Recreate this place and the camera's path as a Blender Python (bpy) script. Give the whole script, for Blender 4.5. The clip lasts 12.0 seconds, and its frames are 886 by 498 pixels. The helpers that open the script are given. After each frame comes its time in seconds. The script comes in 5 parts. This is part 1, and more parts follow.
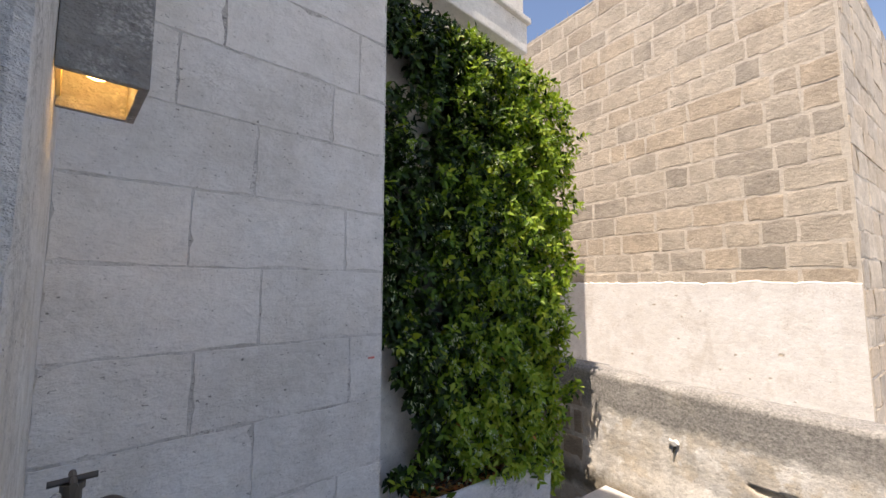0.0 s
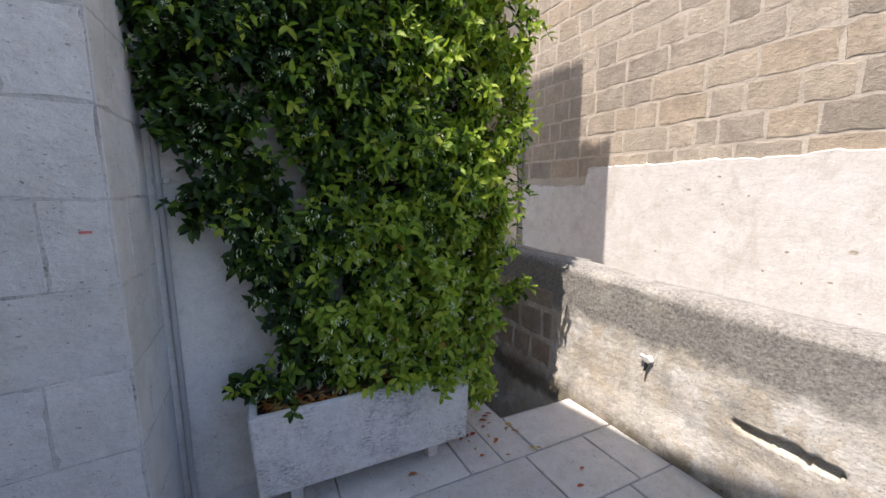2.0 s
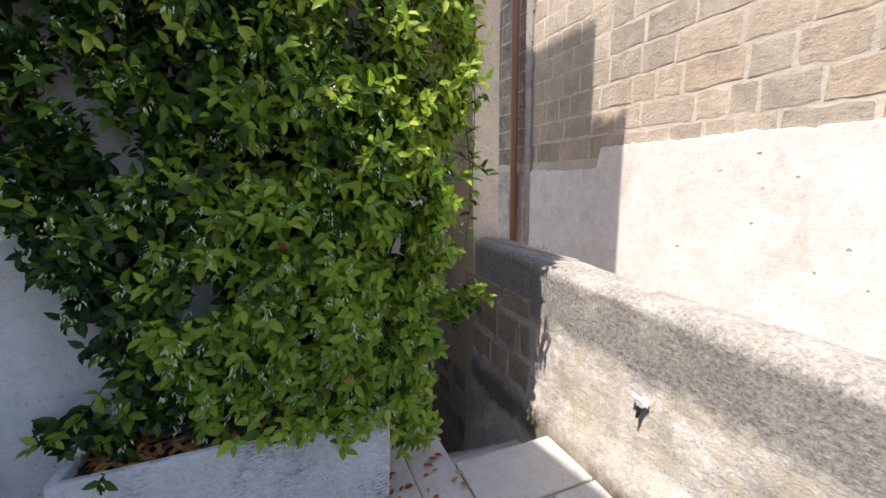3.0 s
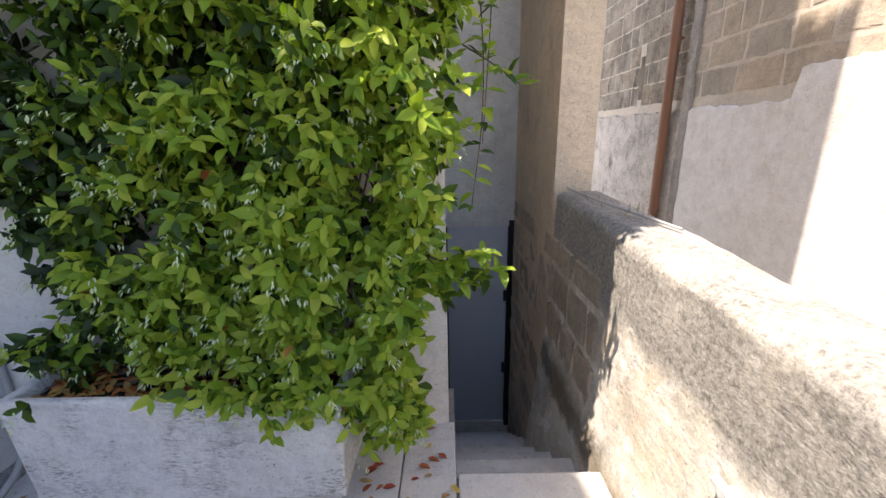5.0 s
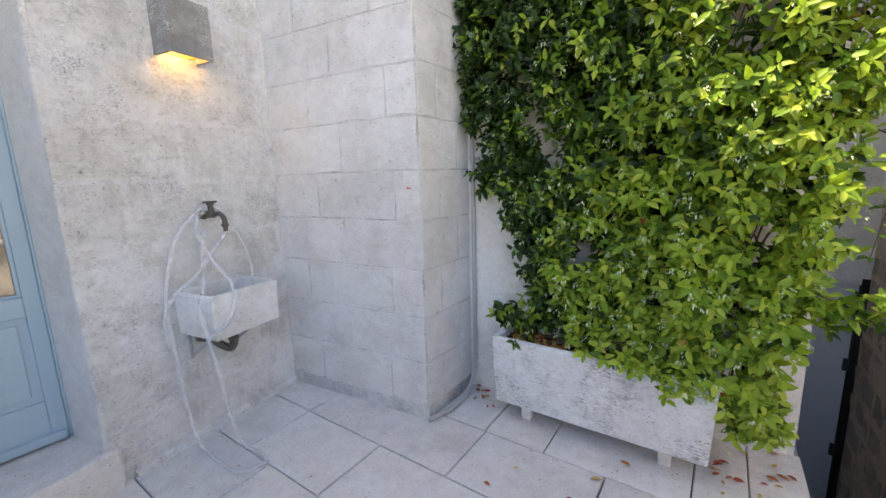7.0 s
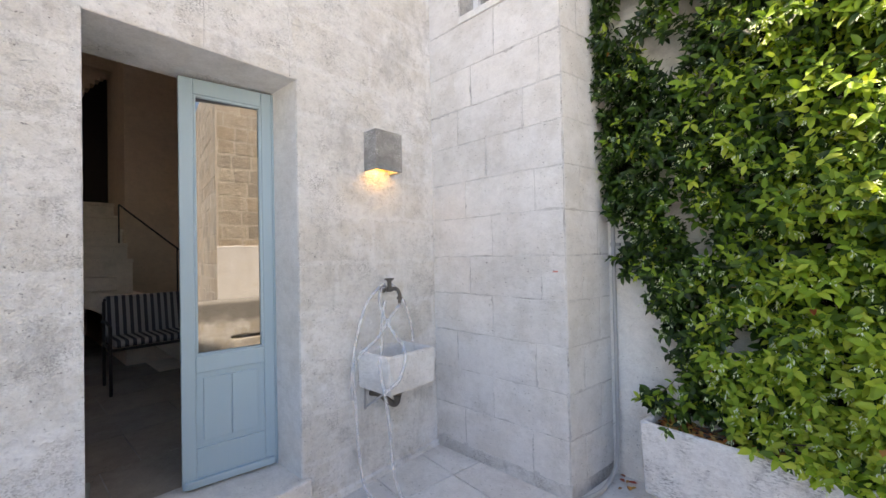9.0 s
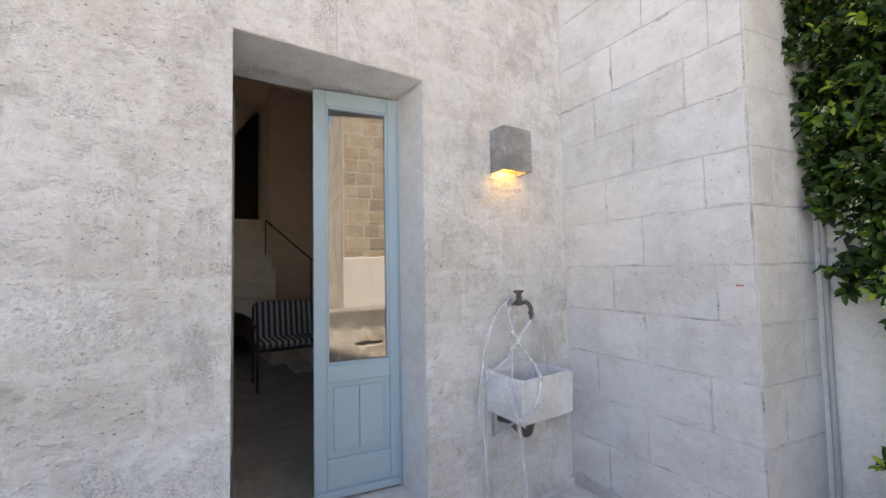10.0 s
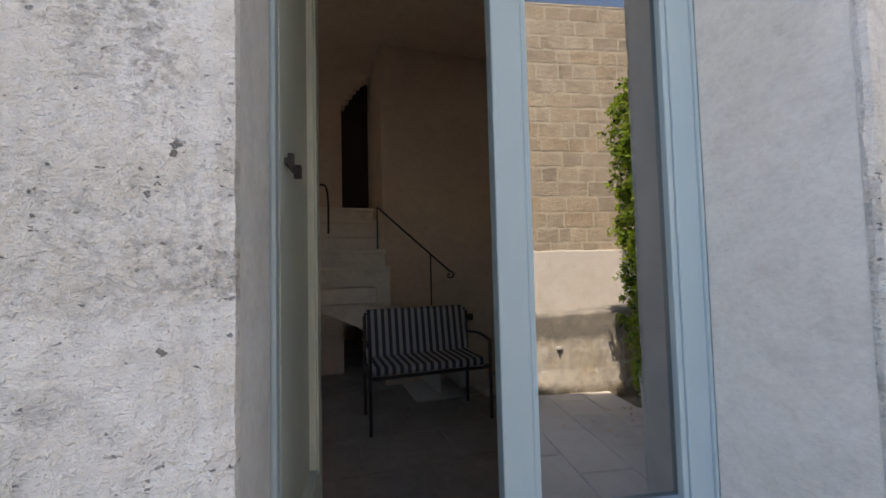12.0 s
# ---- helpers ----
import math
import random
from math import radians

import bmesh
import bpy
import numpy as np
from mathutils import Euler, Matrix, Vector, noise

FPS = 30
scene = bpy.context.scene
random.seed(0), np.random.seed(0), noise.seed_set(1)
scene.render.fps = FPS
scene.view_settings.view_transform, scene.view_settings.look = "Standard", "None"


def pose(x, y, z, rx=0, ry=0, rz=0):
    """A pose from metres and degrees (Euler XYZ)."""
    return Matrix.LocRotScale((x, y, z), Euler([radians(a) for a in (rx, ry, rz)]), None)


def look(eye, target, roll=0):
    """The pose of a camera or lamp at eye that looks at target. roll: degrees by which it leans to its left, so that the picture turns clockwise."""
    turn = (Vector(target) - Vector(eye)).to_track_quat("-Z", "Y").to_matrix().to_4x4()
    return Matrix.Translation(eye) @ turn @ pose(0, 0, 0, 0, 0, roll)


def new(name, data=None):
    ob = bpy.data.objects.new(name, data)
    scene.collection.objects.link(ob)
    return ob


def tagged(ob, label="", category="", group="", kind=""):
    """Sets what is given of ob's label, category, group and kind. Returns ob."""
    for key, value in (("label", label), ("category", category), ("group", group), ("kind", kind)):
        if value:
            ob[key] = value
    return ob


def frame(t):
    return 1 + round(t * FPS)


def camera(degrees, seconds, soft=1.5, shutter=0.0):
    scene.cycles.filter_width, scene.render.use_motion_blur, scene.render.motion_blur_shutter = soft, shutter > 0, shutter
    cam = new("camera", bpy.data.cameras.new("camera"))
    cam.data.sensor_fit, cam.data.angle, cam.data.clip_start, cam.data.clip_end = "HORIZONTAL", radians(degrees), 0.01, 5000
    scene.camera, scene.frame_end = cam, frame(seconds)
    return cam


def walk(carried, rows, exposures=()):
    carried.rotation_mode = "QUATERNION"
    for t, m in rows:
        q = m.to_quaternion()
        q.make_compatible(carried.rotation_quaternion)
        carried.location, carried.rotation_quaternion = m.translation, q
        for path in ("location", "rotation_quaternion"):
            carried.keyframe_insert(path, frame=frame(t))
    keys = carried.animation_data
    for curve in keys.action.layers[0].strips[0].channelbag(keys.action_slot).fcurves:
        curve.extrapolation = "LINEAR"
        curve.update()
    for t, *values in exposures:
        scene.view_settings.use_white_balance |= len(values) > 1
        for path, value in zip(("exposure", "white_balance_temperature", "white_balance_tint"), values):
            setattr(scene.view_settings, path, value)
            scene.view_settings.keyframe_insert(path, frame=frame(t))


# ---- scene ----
cam = camera(96.1, 12.0)
PATH = [
    (0, (-0.082, 0.03, 1.602), (1.058, 1.663, 1.783), 0.1),
    (0.5, (0.136, 0.096, 1.551), (1.127, 1.834, 1.521), 0.3),
    (1, (0.435, 0.071, 1.453), (1.38, 1.826, 1.287), 0.0),
    (1.5, (0.738, 0.1, 1.421), (1.619, 1.877, 1.16), -0.3),
    (2, (1.085, 0.146, 1.412), (1.94, 1.928, 1.108), -0.6),
    (2.5, (1.43, 0.252, 1.388), (2.253, 2.043, 1.052), -0.6),
    (3, (1.731, 0.467, 1.354), (2.45, 2.299, 1.0), -1.0),
    (3.2, (1.827, 0.571, 1.347), (2.515, 2.413, 0.978), -1.0),
    (5, (2.362, 0.836, 1.230), (2.344, 2.757, 0.671), -1.1),
    (5.5, (2.333, 0.646, 1.285), (1.889, 2.510, 0.706), -1.3),
    (6, (2.249, 0.383, 1.301), (1.474, 2.149, 0.771), -1.7),
    (6.5, (2.127, 0.159, 1.335), (1.187, 1.864, 0.878), -1.9),
    (7, (1.989, 0.004, 1.345), (0.857, 1.614, 0.993), -1.7),
    (7.2, (1.96, -0.052, 1.368), (0.754, 1.507, 1.03), -2.0),
    (8.8, (2.031, -0.355, 1.417), (0.531, 0.966, 1.412), -1.2),
    (9, (2.028, -0.346, 1.408), (0.48, 0.92, 1.436), -1.2),
    (9.5, (1.932, -0.309, 1.396), (0.252, 0.773, 1.469), -1.1),
    (10, (1.75, -0.322, 1.398), (-0.076, 0.489, 1.495), -1.1),
    (10.5, (1.494, -0.42, 1.423), (-0.424, 0.128, 1.56), -1.1),
    (11, (1.145, -0.427, 1.396), (-0.801, 0.009, 1.553), -1.0),
    (11.5, (0.757, -0.367, 1.409), (-1.205, -0.002, 1.541), -1.0),
    (12, (0.319, -0.334, 1.408), (-1.652, -0.009, 1.502), -1.4),
]
walk(cam, [(t, look(eye, target, roll)) for t, eye, target, roll in PATH], exposures=[(0.0, 0.58, 7450, 18), (1.5, 0.58, 7050, 17), (2.5, 0.69, 6850, 17), (3.2, 0.88, 6950, 17), (5.0, 1.33, 7450, 18), (5.5, 1.51, 7450, 18), (7.0, 1.71, 7950, 17), (9.5, 1.70, 8200, 17), (10.5, 1.45, 8100, 17), (11.0, 1.38, 8050, 17), (11.5, 1.43, 8050, 17), (12.0, 1.58, 8050, 17)])

# ---- world and sun ----
SUN_WAY = Vector((1.0, 0.5, -2.3))
world = bpy.data.worlds.new("world")
scene.world = world
world.use_nodes = True
sky = world.node_tree.nodes.new("ShaderNodeTexSky")
sky.sky_type, sky.sun_disc = "NISHITA", False
sky.sun_elevation = math.atan2(2.3, math.hypot(1.0, 0.5))
sky.ozone_density, sky.dust_density = 3.0, 0.3
sky.sun_rotation = math.atan2(-1.0, -0.5)
background = world.node_tree.nodes["Background"]
world.node_tree.links.new(sky.outputs[0], background.inputs[0])
background.inputs[1].default_value = 0.15
sun = new("sun", bpy.data.lights.new("sun", "SUN"))
sun.data.energy, sun.data.angle, sun.data.color = 4.5, radians(0.5), (1.0, 0.95, 0.87)
sun.matrix_basis = look((0, 0, 0), SUN_WAY)


# ---- materials ----
def mat(name, colour=(0.5, 0.5, 0.5), rough=0.6, metal=0.0):
    m = bpy.data.materials.new(name)
    m.use_nodes = True
    b = m.node_tree.nodes["Principled BSDF"]
    b.inputs["Base Color"].default_value = (*colour, 1)
    b.inputs["Roughness"].default_value, b.inputs["Metallic"].default_value = rough, metal
    return m, m.node_tree.nodes, m.node_tree.links, b


def noise_tex(n, l, scale, detail=4, rough=0.55, stretch=(1, 1, 1), seed=0.0):
    geo = n.new("ShaderNodeNewGeometry")
    mp = n.new("ShaderNodeMapping")
    mp.inputs["Scale"].default_value = stretch
    mp.inputs["Location"].default_value = (seed, seed * 1.7, seed * 0.6)
    l.new(geo.outputs["Position"], mp.inputs["Vector"])
    t = n.new("ShaderNodeTexNoise")
    t.inputs["Scale"].default_value, t.inputs["Detail"].default_value, t.inputs["Roughness"].default_value = scale, detail, rough
    l.new(mp.outputs[0], t.inputs["Vector"])
    return t.outputs["Fac"]


def ramp(n, l, fac, stops):
    r = n.new("ShaderNodeValToRGB")
    while len(r.color_ramp.elements) < len(stops):
        r.color_ramp.elements.new(0.5)
    for e, (p, c) in zip(r.color_ramp.elements, stops):
        e.position = p
        e.color = (*c, 1) if len(c) == 3 else c
    l.new(fac, r.inputs[0])
    return r.outputs["Color"]


def mix(n, l, fac, a, b, blend="MIX"):
    m = n.new("ShaderNodeMix")
    m.data_type, m.blend_type = "RGBA", blend
    for k, v in ((0, fac), (6, a), (7, b)):
        if isinstance(v, (int, float)):
            m.inputs[k].default_value = v
        elif isinstance(v, tuple):
            m.inputs[k].default_value = (*v, 1)
        else:
            l.new(v, m.inputs[k])
    return m.outputs[2]


def height_band(n, l, lo, hi):
    """0 below lo, 1 above hi, with a ragged edge."""
    geo = n.new("ShaderNodeNewGeometry")
    sep = n.new("ShaderNodeSeparateXYZ")
    l.new(geo.outputs["Position"], sep.inputs[0])
    wob = n.new("ShaderNodeMath")
    wob.operation, wob.inputs[1].default_value = "MULTIPLY_ADD", 0.25
    l.new(noise_tex(n, l, 5, 6, 0.7), wob.inputs[0])
    l.new(sep.outputs["Z"], wob.inputs[2])
    mr = n.new("ShaderNodeMapRange")
    mr.inputs[1].default_value, mr.inputs[2].default_value = lo + 0.125, hi + 0.125
    l.new(wob.outputs[0], mr.inputs[0])
    return mr.outputs[0]


def bump(n, l, b, layers):
    """layers: (fac, strength, distance)"""
    last = None
    for fac, strength, dist in layers:
        k = n.new("ShaderNodeBump")
        k.inputs["Strength"].default_value, k.inputs["Distance"].default_value = strength, dist
        l.new(fac, k.inputs["Height"])
        if last:
            l.new(last, k.inputs["Normal"])
        last = k.outputs[0]
    l.new(last, b.inputs["Normal"])


def block_lines(n, l, size, seed):
    """Faint coursing of blocks under a wash, along the wall's own y and z."""
    tc = n.new("ShaderNodeTexCoord")
    sep, com = n.new("ShaderNodeSeparateXYZ"), n.new("ShaderNodeCombineXYZ")
    l.new(tc.outputs["Object"], sep.inputs[0])
    wob = n.new("ShaderNodeVectorMath")
    wob.operation = "ADD"
    l.new(sep.outputs["Y"], com.inputs[0]), l.new(sep.outputs["Z"], com.inputs[1])
    jitter = n.new("ShaderNodeTexNoise")
    jitter.inputs["Scale"].default_value, jitter.inputs["Detail"].default_value = 6.0, 3.0
    l.new(com.outputs[0], jitter.inputs["Vector"])
    scale = n.new("ShaderNodeVectorMath")
    scale.operation = "SCALE"
    scale.inputs[3].default_value = 0.06
    l.new(jitter.outputs["Color"], scale.inputs[0])
    l.new(com.outputs[0], wob.inputs[0]), l.new(scale.outputs[0], wob.inputs[1])
    t = n.new("ShaderNodeTexBrick")
    t.inputs["Scale"].default_value = 1.0
    t.inputs["Brick Width"].default_value, t.inputs["Row Height"].default_value = size
    t.inputs["Mortar Size"].default_value, t.inputs["Mortar Smooth"].default_value = 0.022, 0.6
    t.inputs["Color1"].default_value, t.inputs["Color2"].default_value, t.inputs["Mortar"].default_value = (0, 0, 0, 1), (0.55, 0.55, 0.55, 1), (1, 1, 1, 1)
    l.new(wob.outputs[0], t.inputs["Vector"])
    return t.outputs["Color"], t.outputs["Fac"]


def plaster(name, light, dark, stain=(0.3, 0.29, 0.27), stain_amount=0.35, relief=0.5, seed=0.0, pits=True, vary=0.0, blocks=None, worn=0.75, speckle=0.0, speckle_way=(1, 1, 1.3), grain=0.7, where_from=0.47, flake=0.0):
    """Old limewash or stone: broad mottling, worn patches, stains with ragged edges, pits, grain and hollows shaded in
    colour.
    """
    m, n, l, b = mat(name, light, 0.92)
    b.inputs["Specular IOR Level"].default_value = 0.25
    big = noise_tex(n, l, 1.6, 6, 0.62, seed=seed)
    patch = noise_tex(n, l, 3.1, 9, 0.72, seed=seed + 3)
    mid = noise_tex(n, l, 13, 7, 0.7, (1, 1, 1.5), seed + 4)
    fine = noise_tex(n, l, 85, 5, 0.65, (1, 1, 1.4), seed + 5)
    c = mix(n, l, ramp(n, l, big, [(0.38, (0, 0, 0)), (0.64, (1, 1, 1))]), light, tuple((a + d) / 2 for a, d in zip(light, dark)))
    c = mix(n, l, ramp(n, l, patch, [(0.46, (0, 0, 0)), (0.60, (worn,) * 3)]), c, dark)
    if blocks:
        shade, line = block_lines(n, l, blocks, seed)
        c = mix(n, l, mix(n, l, 1.0, shade, (0.55,) * 3, "MULTIPLY"), c, dark)
        c = mix(n, l, mix(n, l, 1.0, line, (0.5,) * 3, "MULTIPLY"), c, light)
    c = mix(n, l, grain, c, ramp(n, l, mid, [(0.3, (0.84,) * 3), (0.55, (1.0,) * 3), (0.75, (1.06,) * 3)]), "MULTIPLY")
    lumps = noise_tex(n, l, 30, 5, 0.62, (1, 1, 1.3), seed + 7)
    # Paints shade into the hollows between the bump's own lumps.
    c = mix(n, l, min(1.0, relief) * grain, c, mix(n, l, 1.0, c, ramp(n, l, lumps, [(0.30, (0.70,) * 3), (0.47, (0.98,) * 3), (0.7, (1.07,) * 3)]), "MULTIPLY"))
    c = mix(n, l, grain, c, ramp(n, l, fine, [(0.3, (0.86,) * 3), (0.6, (1.02,) * 3)]), "MULTIPLY")
    streak = noise_tex(n, l, 2.6, 9, 0.75, (1, 1, 0.6), seed + 9)
    c = mix(n, l, ramp(n, l, streak, [(0.55, (0, 0, 0)), (0.72, (stain_amount,) * 3)]), c, stain)
    layers = [(mid, min(1.0, relief), 0.02), (lumps, min(1.0, relief * 1.2), 0.012), (fine, min(1.0, relief * 1.2), 0.005)]
    if flake:
        trowel = noise_tex(n, l, 15, 8, 0.68, (0.7, 0.7, 1.6), seed + 10)
        crust = noise_tex(n, l, 36, 7, 0.7, (0.75, 0.75, 1.3), seed + 11)
        zone = ramp(n, l, noise_tex(n, l, 1.9, 5, 0.6, seed=seed + 12), [(0.38, (0.35,) * 3), (0.60, (1,) * 3)])
        lips = ramp(n, l, trowel, [(0.395, (0, 0, 0)), (0.405, (0.6 * flake,) * 3), (0.418, (0, 0, 0))])
        c = mix(n, l, mix(n, l, 1.0, lips, zone, "MULTIPLY"), c, tuple(0.8 * k for k in stain))
        chips = ramp(n, l, crust, [(0.29, (flake,) * 3), (0.345, (0, 0, 0))])
        c = mix(n, l, mix(n, l, 1.0, chips, zone, "MULTIPLY"), c, stain)
        layers += [(ramp(n, l, trowel, [(0.36, (0,) * 3), (0.42, (0.8,) * 3), (0.62, (1,) * 3)]), flake, 0.008), (crust, flake, 0.006)]
    if pits:
        dots = noise_tex(n, l, 62, 3, 0.55, (1, 1, 1.7), seed + 2)
        many = mix(n, l, 1.0, ramp(n, l, dots, [(0.665, (0, 0, 0)), (0.70, (1,) * 3)]), ramp(n, l, patch, [(0.40, (0.15,) * 3), (0.56, (0.9,) * 3)]), "MULTIPLY")
        c = mix(n, l, many, c, tuple(0.55 * k for k in stain))
        dent = n.new("ShaderNodeInvert")
        l.new(many, dent.inputs["Color"])
        layers.append((dent.outputs[0], relief, 0.01))
    if speckle:
        scrub = noise_tex(n, l, 110, 5, 0.72, speckle_way, seed + 6)
        where = ramp(n, l, noise_tex(n, l, 4.4, 6, 0.7, seed=seed + 8), [(where_from, (0, 0, 0)), (where_from + 0.15, (1,) * 3)])
        c = mix(n, l, mix(n, l, 1.0, where, ramp(n, l, scrub, [(0.47, (0, 0, 0)), (0.58, (speckle,) * 3)]), "MULTIPLY"), c, stain)
    if vary:
        info = n.new("ShaderNodeObjectInfo")
        c = mix(n, l, vary, c, ramp(n, l, info.outputs["Random"], [(0, (0.62,) * 3), (0.3, (0.95, 0.93, 0.9)), (0.6, (1.12, 1.1, 1.06)), (0.8, (1.0, 0.9, 0.78)), (1, (0.82, 0.8, 0.78))]), "MULTIPLY")
    l.new(c, b.inputs["Base Color"])
    bump(n, l, b, layers)
    return m


WHITEWASH = plaster("whitewash", (0.88, 0.875, 0.87), (0.69, 0.66, 0.61), (0.31, 0.30, 0.285), 0.6, 0.75, blocks=(0.55, 0.28), worn=0.85, speckle=0.75, grain=0.55, where_from=0.50, flake=0.6)
WHITEWASH_BLOCK = plaster("whitewashed_block", (0.775, 0.765, 0.755), (0.64, 0.62, 0.59), (0.36, 0.35, 0.33), 0.40, 0.4, 4.0, vary=0.16, worn=0.75, speckle=0.35, grain=0.5, where_from=0.53, flake=0.12)
GROOVE = plaster("filled_joint", (0.72, 0.71, 0.695), (0.52, 0.505, 0.485), (0.20, 0.19, 0.18), 0.9, 0.6, 6.0, worn=0.85, speckle=0.85, where_from=0.49)
REVEAL = plaster("smooth_render", (0.77, 0.76, 0.745), (0.65, 0.63, 0.60), stain_amount=0.25, relief=0.25, seed=7.0, pits=False, grain=0.7)
IVY_WALL = plaster("pale_render", (0.80, 0.775, 0.73), (0.65, 0.62, 0.57), stain_amount=0.35, relief=0.35, seed=12.0)
CREAM = plaster("cream_limewash", (0.92, 0.905, 0.87), (0.82, 0.785, 0.72), (0.45, 0.40, 0.34), 0.35, 0.3, 15.0, worn=0.6, grain=0.3)
LIMEWASH = plaster("white_limewash", (0.86, 0.85, 0.835), (0.765, 0.74, 0.70), (0.42, 0.35, 0.28), 0.5, 0.15, 17.0, worn=0.7, grain=0.8, speckle=0.55, where_from=0.52, flake=0.15)
LIMEWASH_SOOTED = plaster("sooted_limewash", (0.66, 0.625, 0.58), (0.50, 0.465, 0.42), (0.07, 0.065, 0.06), 0.95, 0.5, 19.0, worn=0.9, grain=1.0, speckle=0.8, speckle_way=(1, 1, 0.35), where_from=0.46)
TUFA = plaster("tufa_block", (0.49, 0.435, 0.365), (0.62, 0.555, 0.47), (0.26, 0.235, 0.20), 0.7, 0.4, 21.0, vary=0.6, worn=0.9, grain=1.0, speckle=0.6, where_from=0.46, flake=0.25)
TUFA_OLD = plaster("blackened_tufa", (0.46, 0.41, 0.35), (0.30, 0.27, 0.235), (0.05, 0.047, 0.043), 0.95, 0.6, 27.0, vary=0.5, worn=0.9, grain=1.0, speckle=0.9, speckle_way=(1, 1, 0.4), where_from=0.44)
TUFA_JOINT = plaster("lime_mortar", (0.68, 0.62, 0.535), (0.56, 0.505, 0.43), stain_amount=0.35, relief=0.3, seed=25.0)
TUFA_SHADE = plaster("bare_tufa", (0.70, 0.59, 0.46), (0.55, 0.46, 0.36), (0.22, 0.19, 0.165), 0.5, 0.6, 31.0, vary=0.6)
PARAPET = plaster("weathered_parapet_stone", (0.80, 0.765, 0.70), (0.66, 0.585, 0.475), (0.30, 0.275, 0.24), 0.5, 0.28, 41.0, grain=0.8, speckle=0.35, flake=0.2)
WELL_BLOCK = plaster("brown_tufa_block", (0.43, 0.37, 0.30), (0.56, 0.48, 0.385), (0.16, 0.14, 0.125), 0.6, 0.6, 33.0, vary=0.7, worn=0.8, grain=1.0, speckle=0.5)
ROCK_GREY = plaster("lichened_coping", (0.42, 0.39, 0.35), (0.26, 0.24, 0.22), (0.10, 0.095, 0.09), 0.9, 1.0, 45.0)
PAVING = plaster("limestone_paving", (0.77, 0.755, 0.735), (0.65, 0.63, 0.60), (0.40, 0.37, 0.34), 0.4, 0.3, 51.0, vary=0.3, worn=0.65, grain=0.7, speckle=0.3, where_from=0.54)
PAVING_JOINT = plaster("paving_joint", (0.47, 0.45, 0.43), (0.30, 0.285, 0.265), relief=0.8)
PLANTER = plaster("cast_stone", (0.86, 0.85, 0.83), (0.70, 0.685, 0.665), (0.17, 0.17, 0.165), 0.7, 0.7, 62.5, worn=0.5, speckle=0.8, speckle_way=(0.35, 1, 1.2))
LAMP_STONE = plaster("grey_lamp_stone", (0.36, 0.35, 0.335), (0.22, 0.215, 0.21), (0.70, 0.69, 0.67), 0.95, 0.6, 71.0, speckle=0.7, where_from=0.48)
INSIDE = plaster("inside_wall", (0.70, 0.58, 0.47), (0.63, 0.52, 0.42), stain_amount=0.1, relief=0.15, seed=81.0, pits=False)
INSIDE_FLOOR = plaster("inside_stone_floor", (0.42, 0.38, 0.33), (0.32, 0.29, 0.25), relief=0.15, seed=83.0, vary=0.4)
STEP_STONE = plaster("stair_stone", (0.80, 0.74, 0.66), (0.70, 0.65, 0.58), relief=0.2, seed=85.0)


def paint(name, colour, wear, rough=0.45):
    m, n, l, b = mat(name, colour, rough)
    grain = noise_tex(n, l, 14, 5, 0.6, (3, 3, 0.25))
    c = mix(n, l, ramp(n, l, grain, [(0.35, (0, 0, 0)), (0.8, (0.6,) * 3)]), colour, wear)
    l.new(c, b.inputs["Base Color"])
    bump(n, l, b, [(grain, 0.15, 0.002)])
    return m


BLUE = paint("blue_door_paint", (0.33, 0.45, 0.515), (0.38, 0.47, 0.51))
GREYGREEN = paint("shutter_paint", (0.36, 0.41, 0.37), (0.42, 0.45, 0.41))
WHITE_WOOD = paint("white_window_paint", (0.72, 0.74, 0.76), (0.62, 0.64, 0.66))
GREY_DOOR = paint("grey_metal_door", (0.56, 0.585, 0.62), (0.60, 0.62, 0.64), 0.4)
IRON = paint("black_iron", (0.02, 0.02, 0.02), (0.05, 0.04, 0.035), 0.5)
BRASS = paint("tarnished_brass", (0.07, 0.06, 0.05), (0.14, 0.11, 0.08), 0.4)
COPPER = paint("copper_brown_pipe", (0.28, 0.13, 0.075), (0.20, 0.10, 0.06), 0.45)
CONDUIT = paint("grey_conduit", (0.42, 0.41, 0.40), (0.34, 0.33, 0.32), 0.5)
BARK = paint("vine_bark", (0.10, 0.07, 0.05), (0.16, 0.12, 0.08), 0.9)
# Near-black colour that paints the darkness of recesses and gaps.
BLACK = mat("painted_dark", (0.012, 0.012, 0.012), 0.9)[0]
SOIL = plaster("soil", (0.07, 0.05, 0.035), (0.04, 0.03, 0.022), relief=1.0)


def glass_mat(name, tint, gloss, rough=0.0):
    """Sheet glass: a clear mirror gloss over tinted see-through."""
    m, n, l, b = mat(name)
    n.remove(b)
    clear, shine, blend = n.new("ShaderNodeBsdfTransparent"), n.new("ShaderNodeBsdfGlossy"), n.new("ShaderNodeMixShader")
    clear.inputs[0].default_value = (*tint, 1)
    shine.inputs["Roughness"].default_value = rough
    shine.inputs["Color"].default_value = (0.95, 0.95, 0.93, 1)
    blend.inputs[0].default_value = gloss
    l.new(clear.outputs[0], blend.inputs[1])
    l.new(shine.outputs[0], blend.inputs[2])
    l.new(blend.outputs[0], n["Material Output"].inputs["Surface"])
    return m


GLASS = glass_mat("door_glass", (0.22, 0.225, 0.22), 0.28)
PANE_BLUE = glass_mat("window_glass", (0.25, 0.3, 0.35), 0.5)


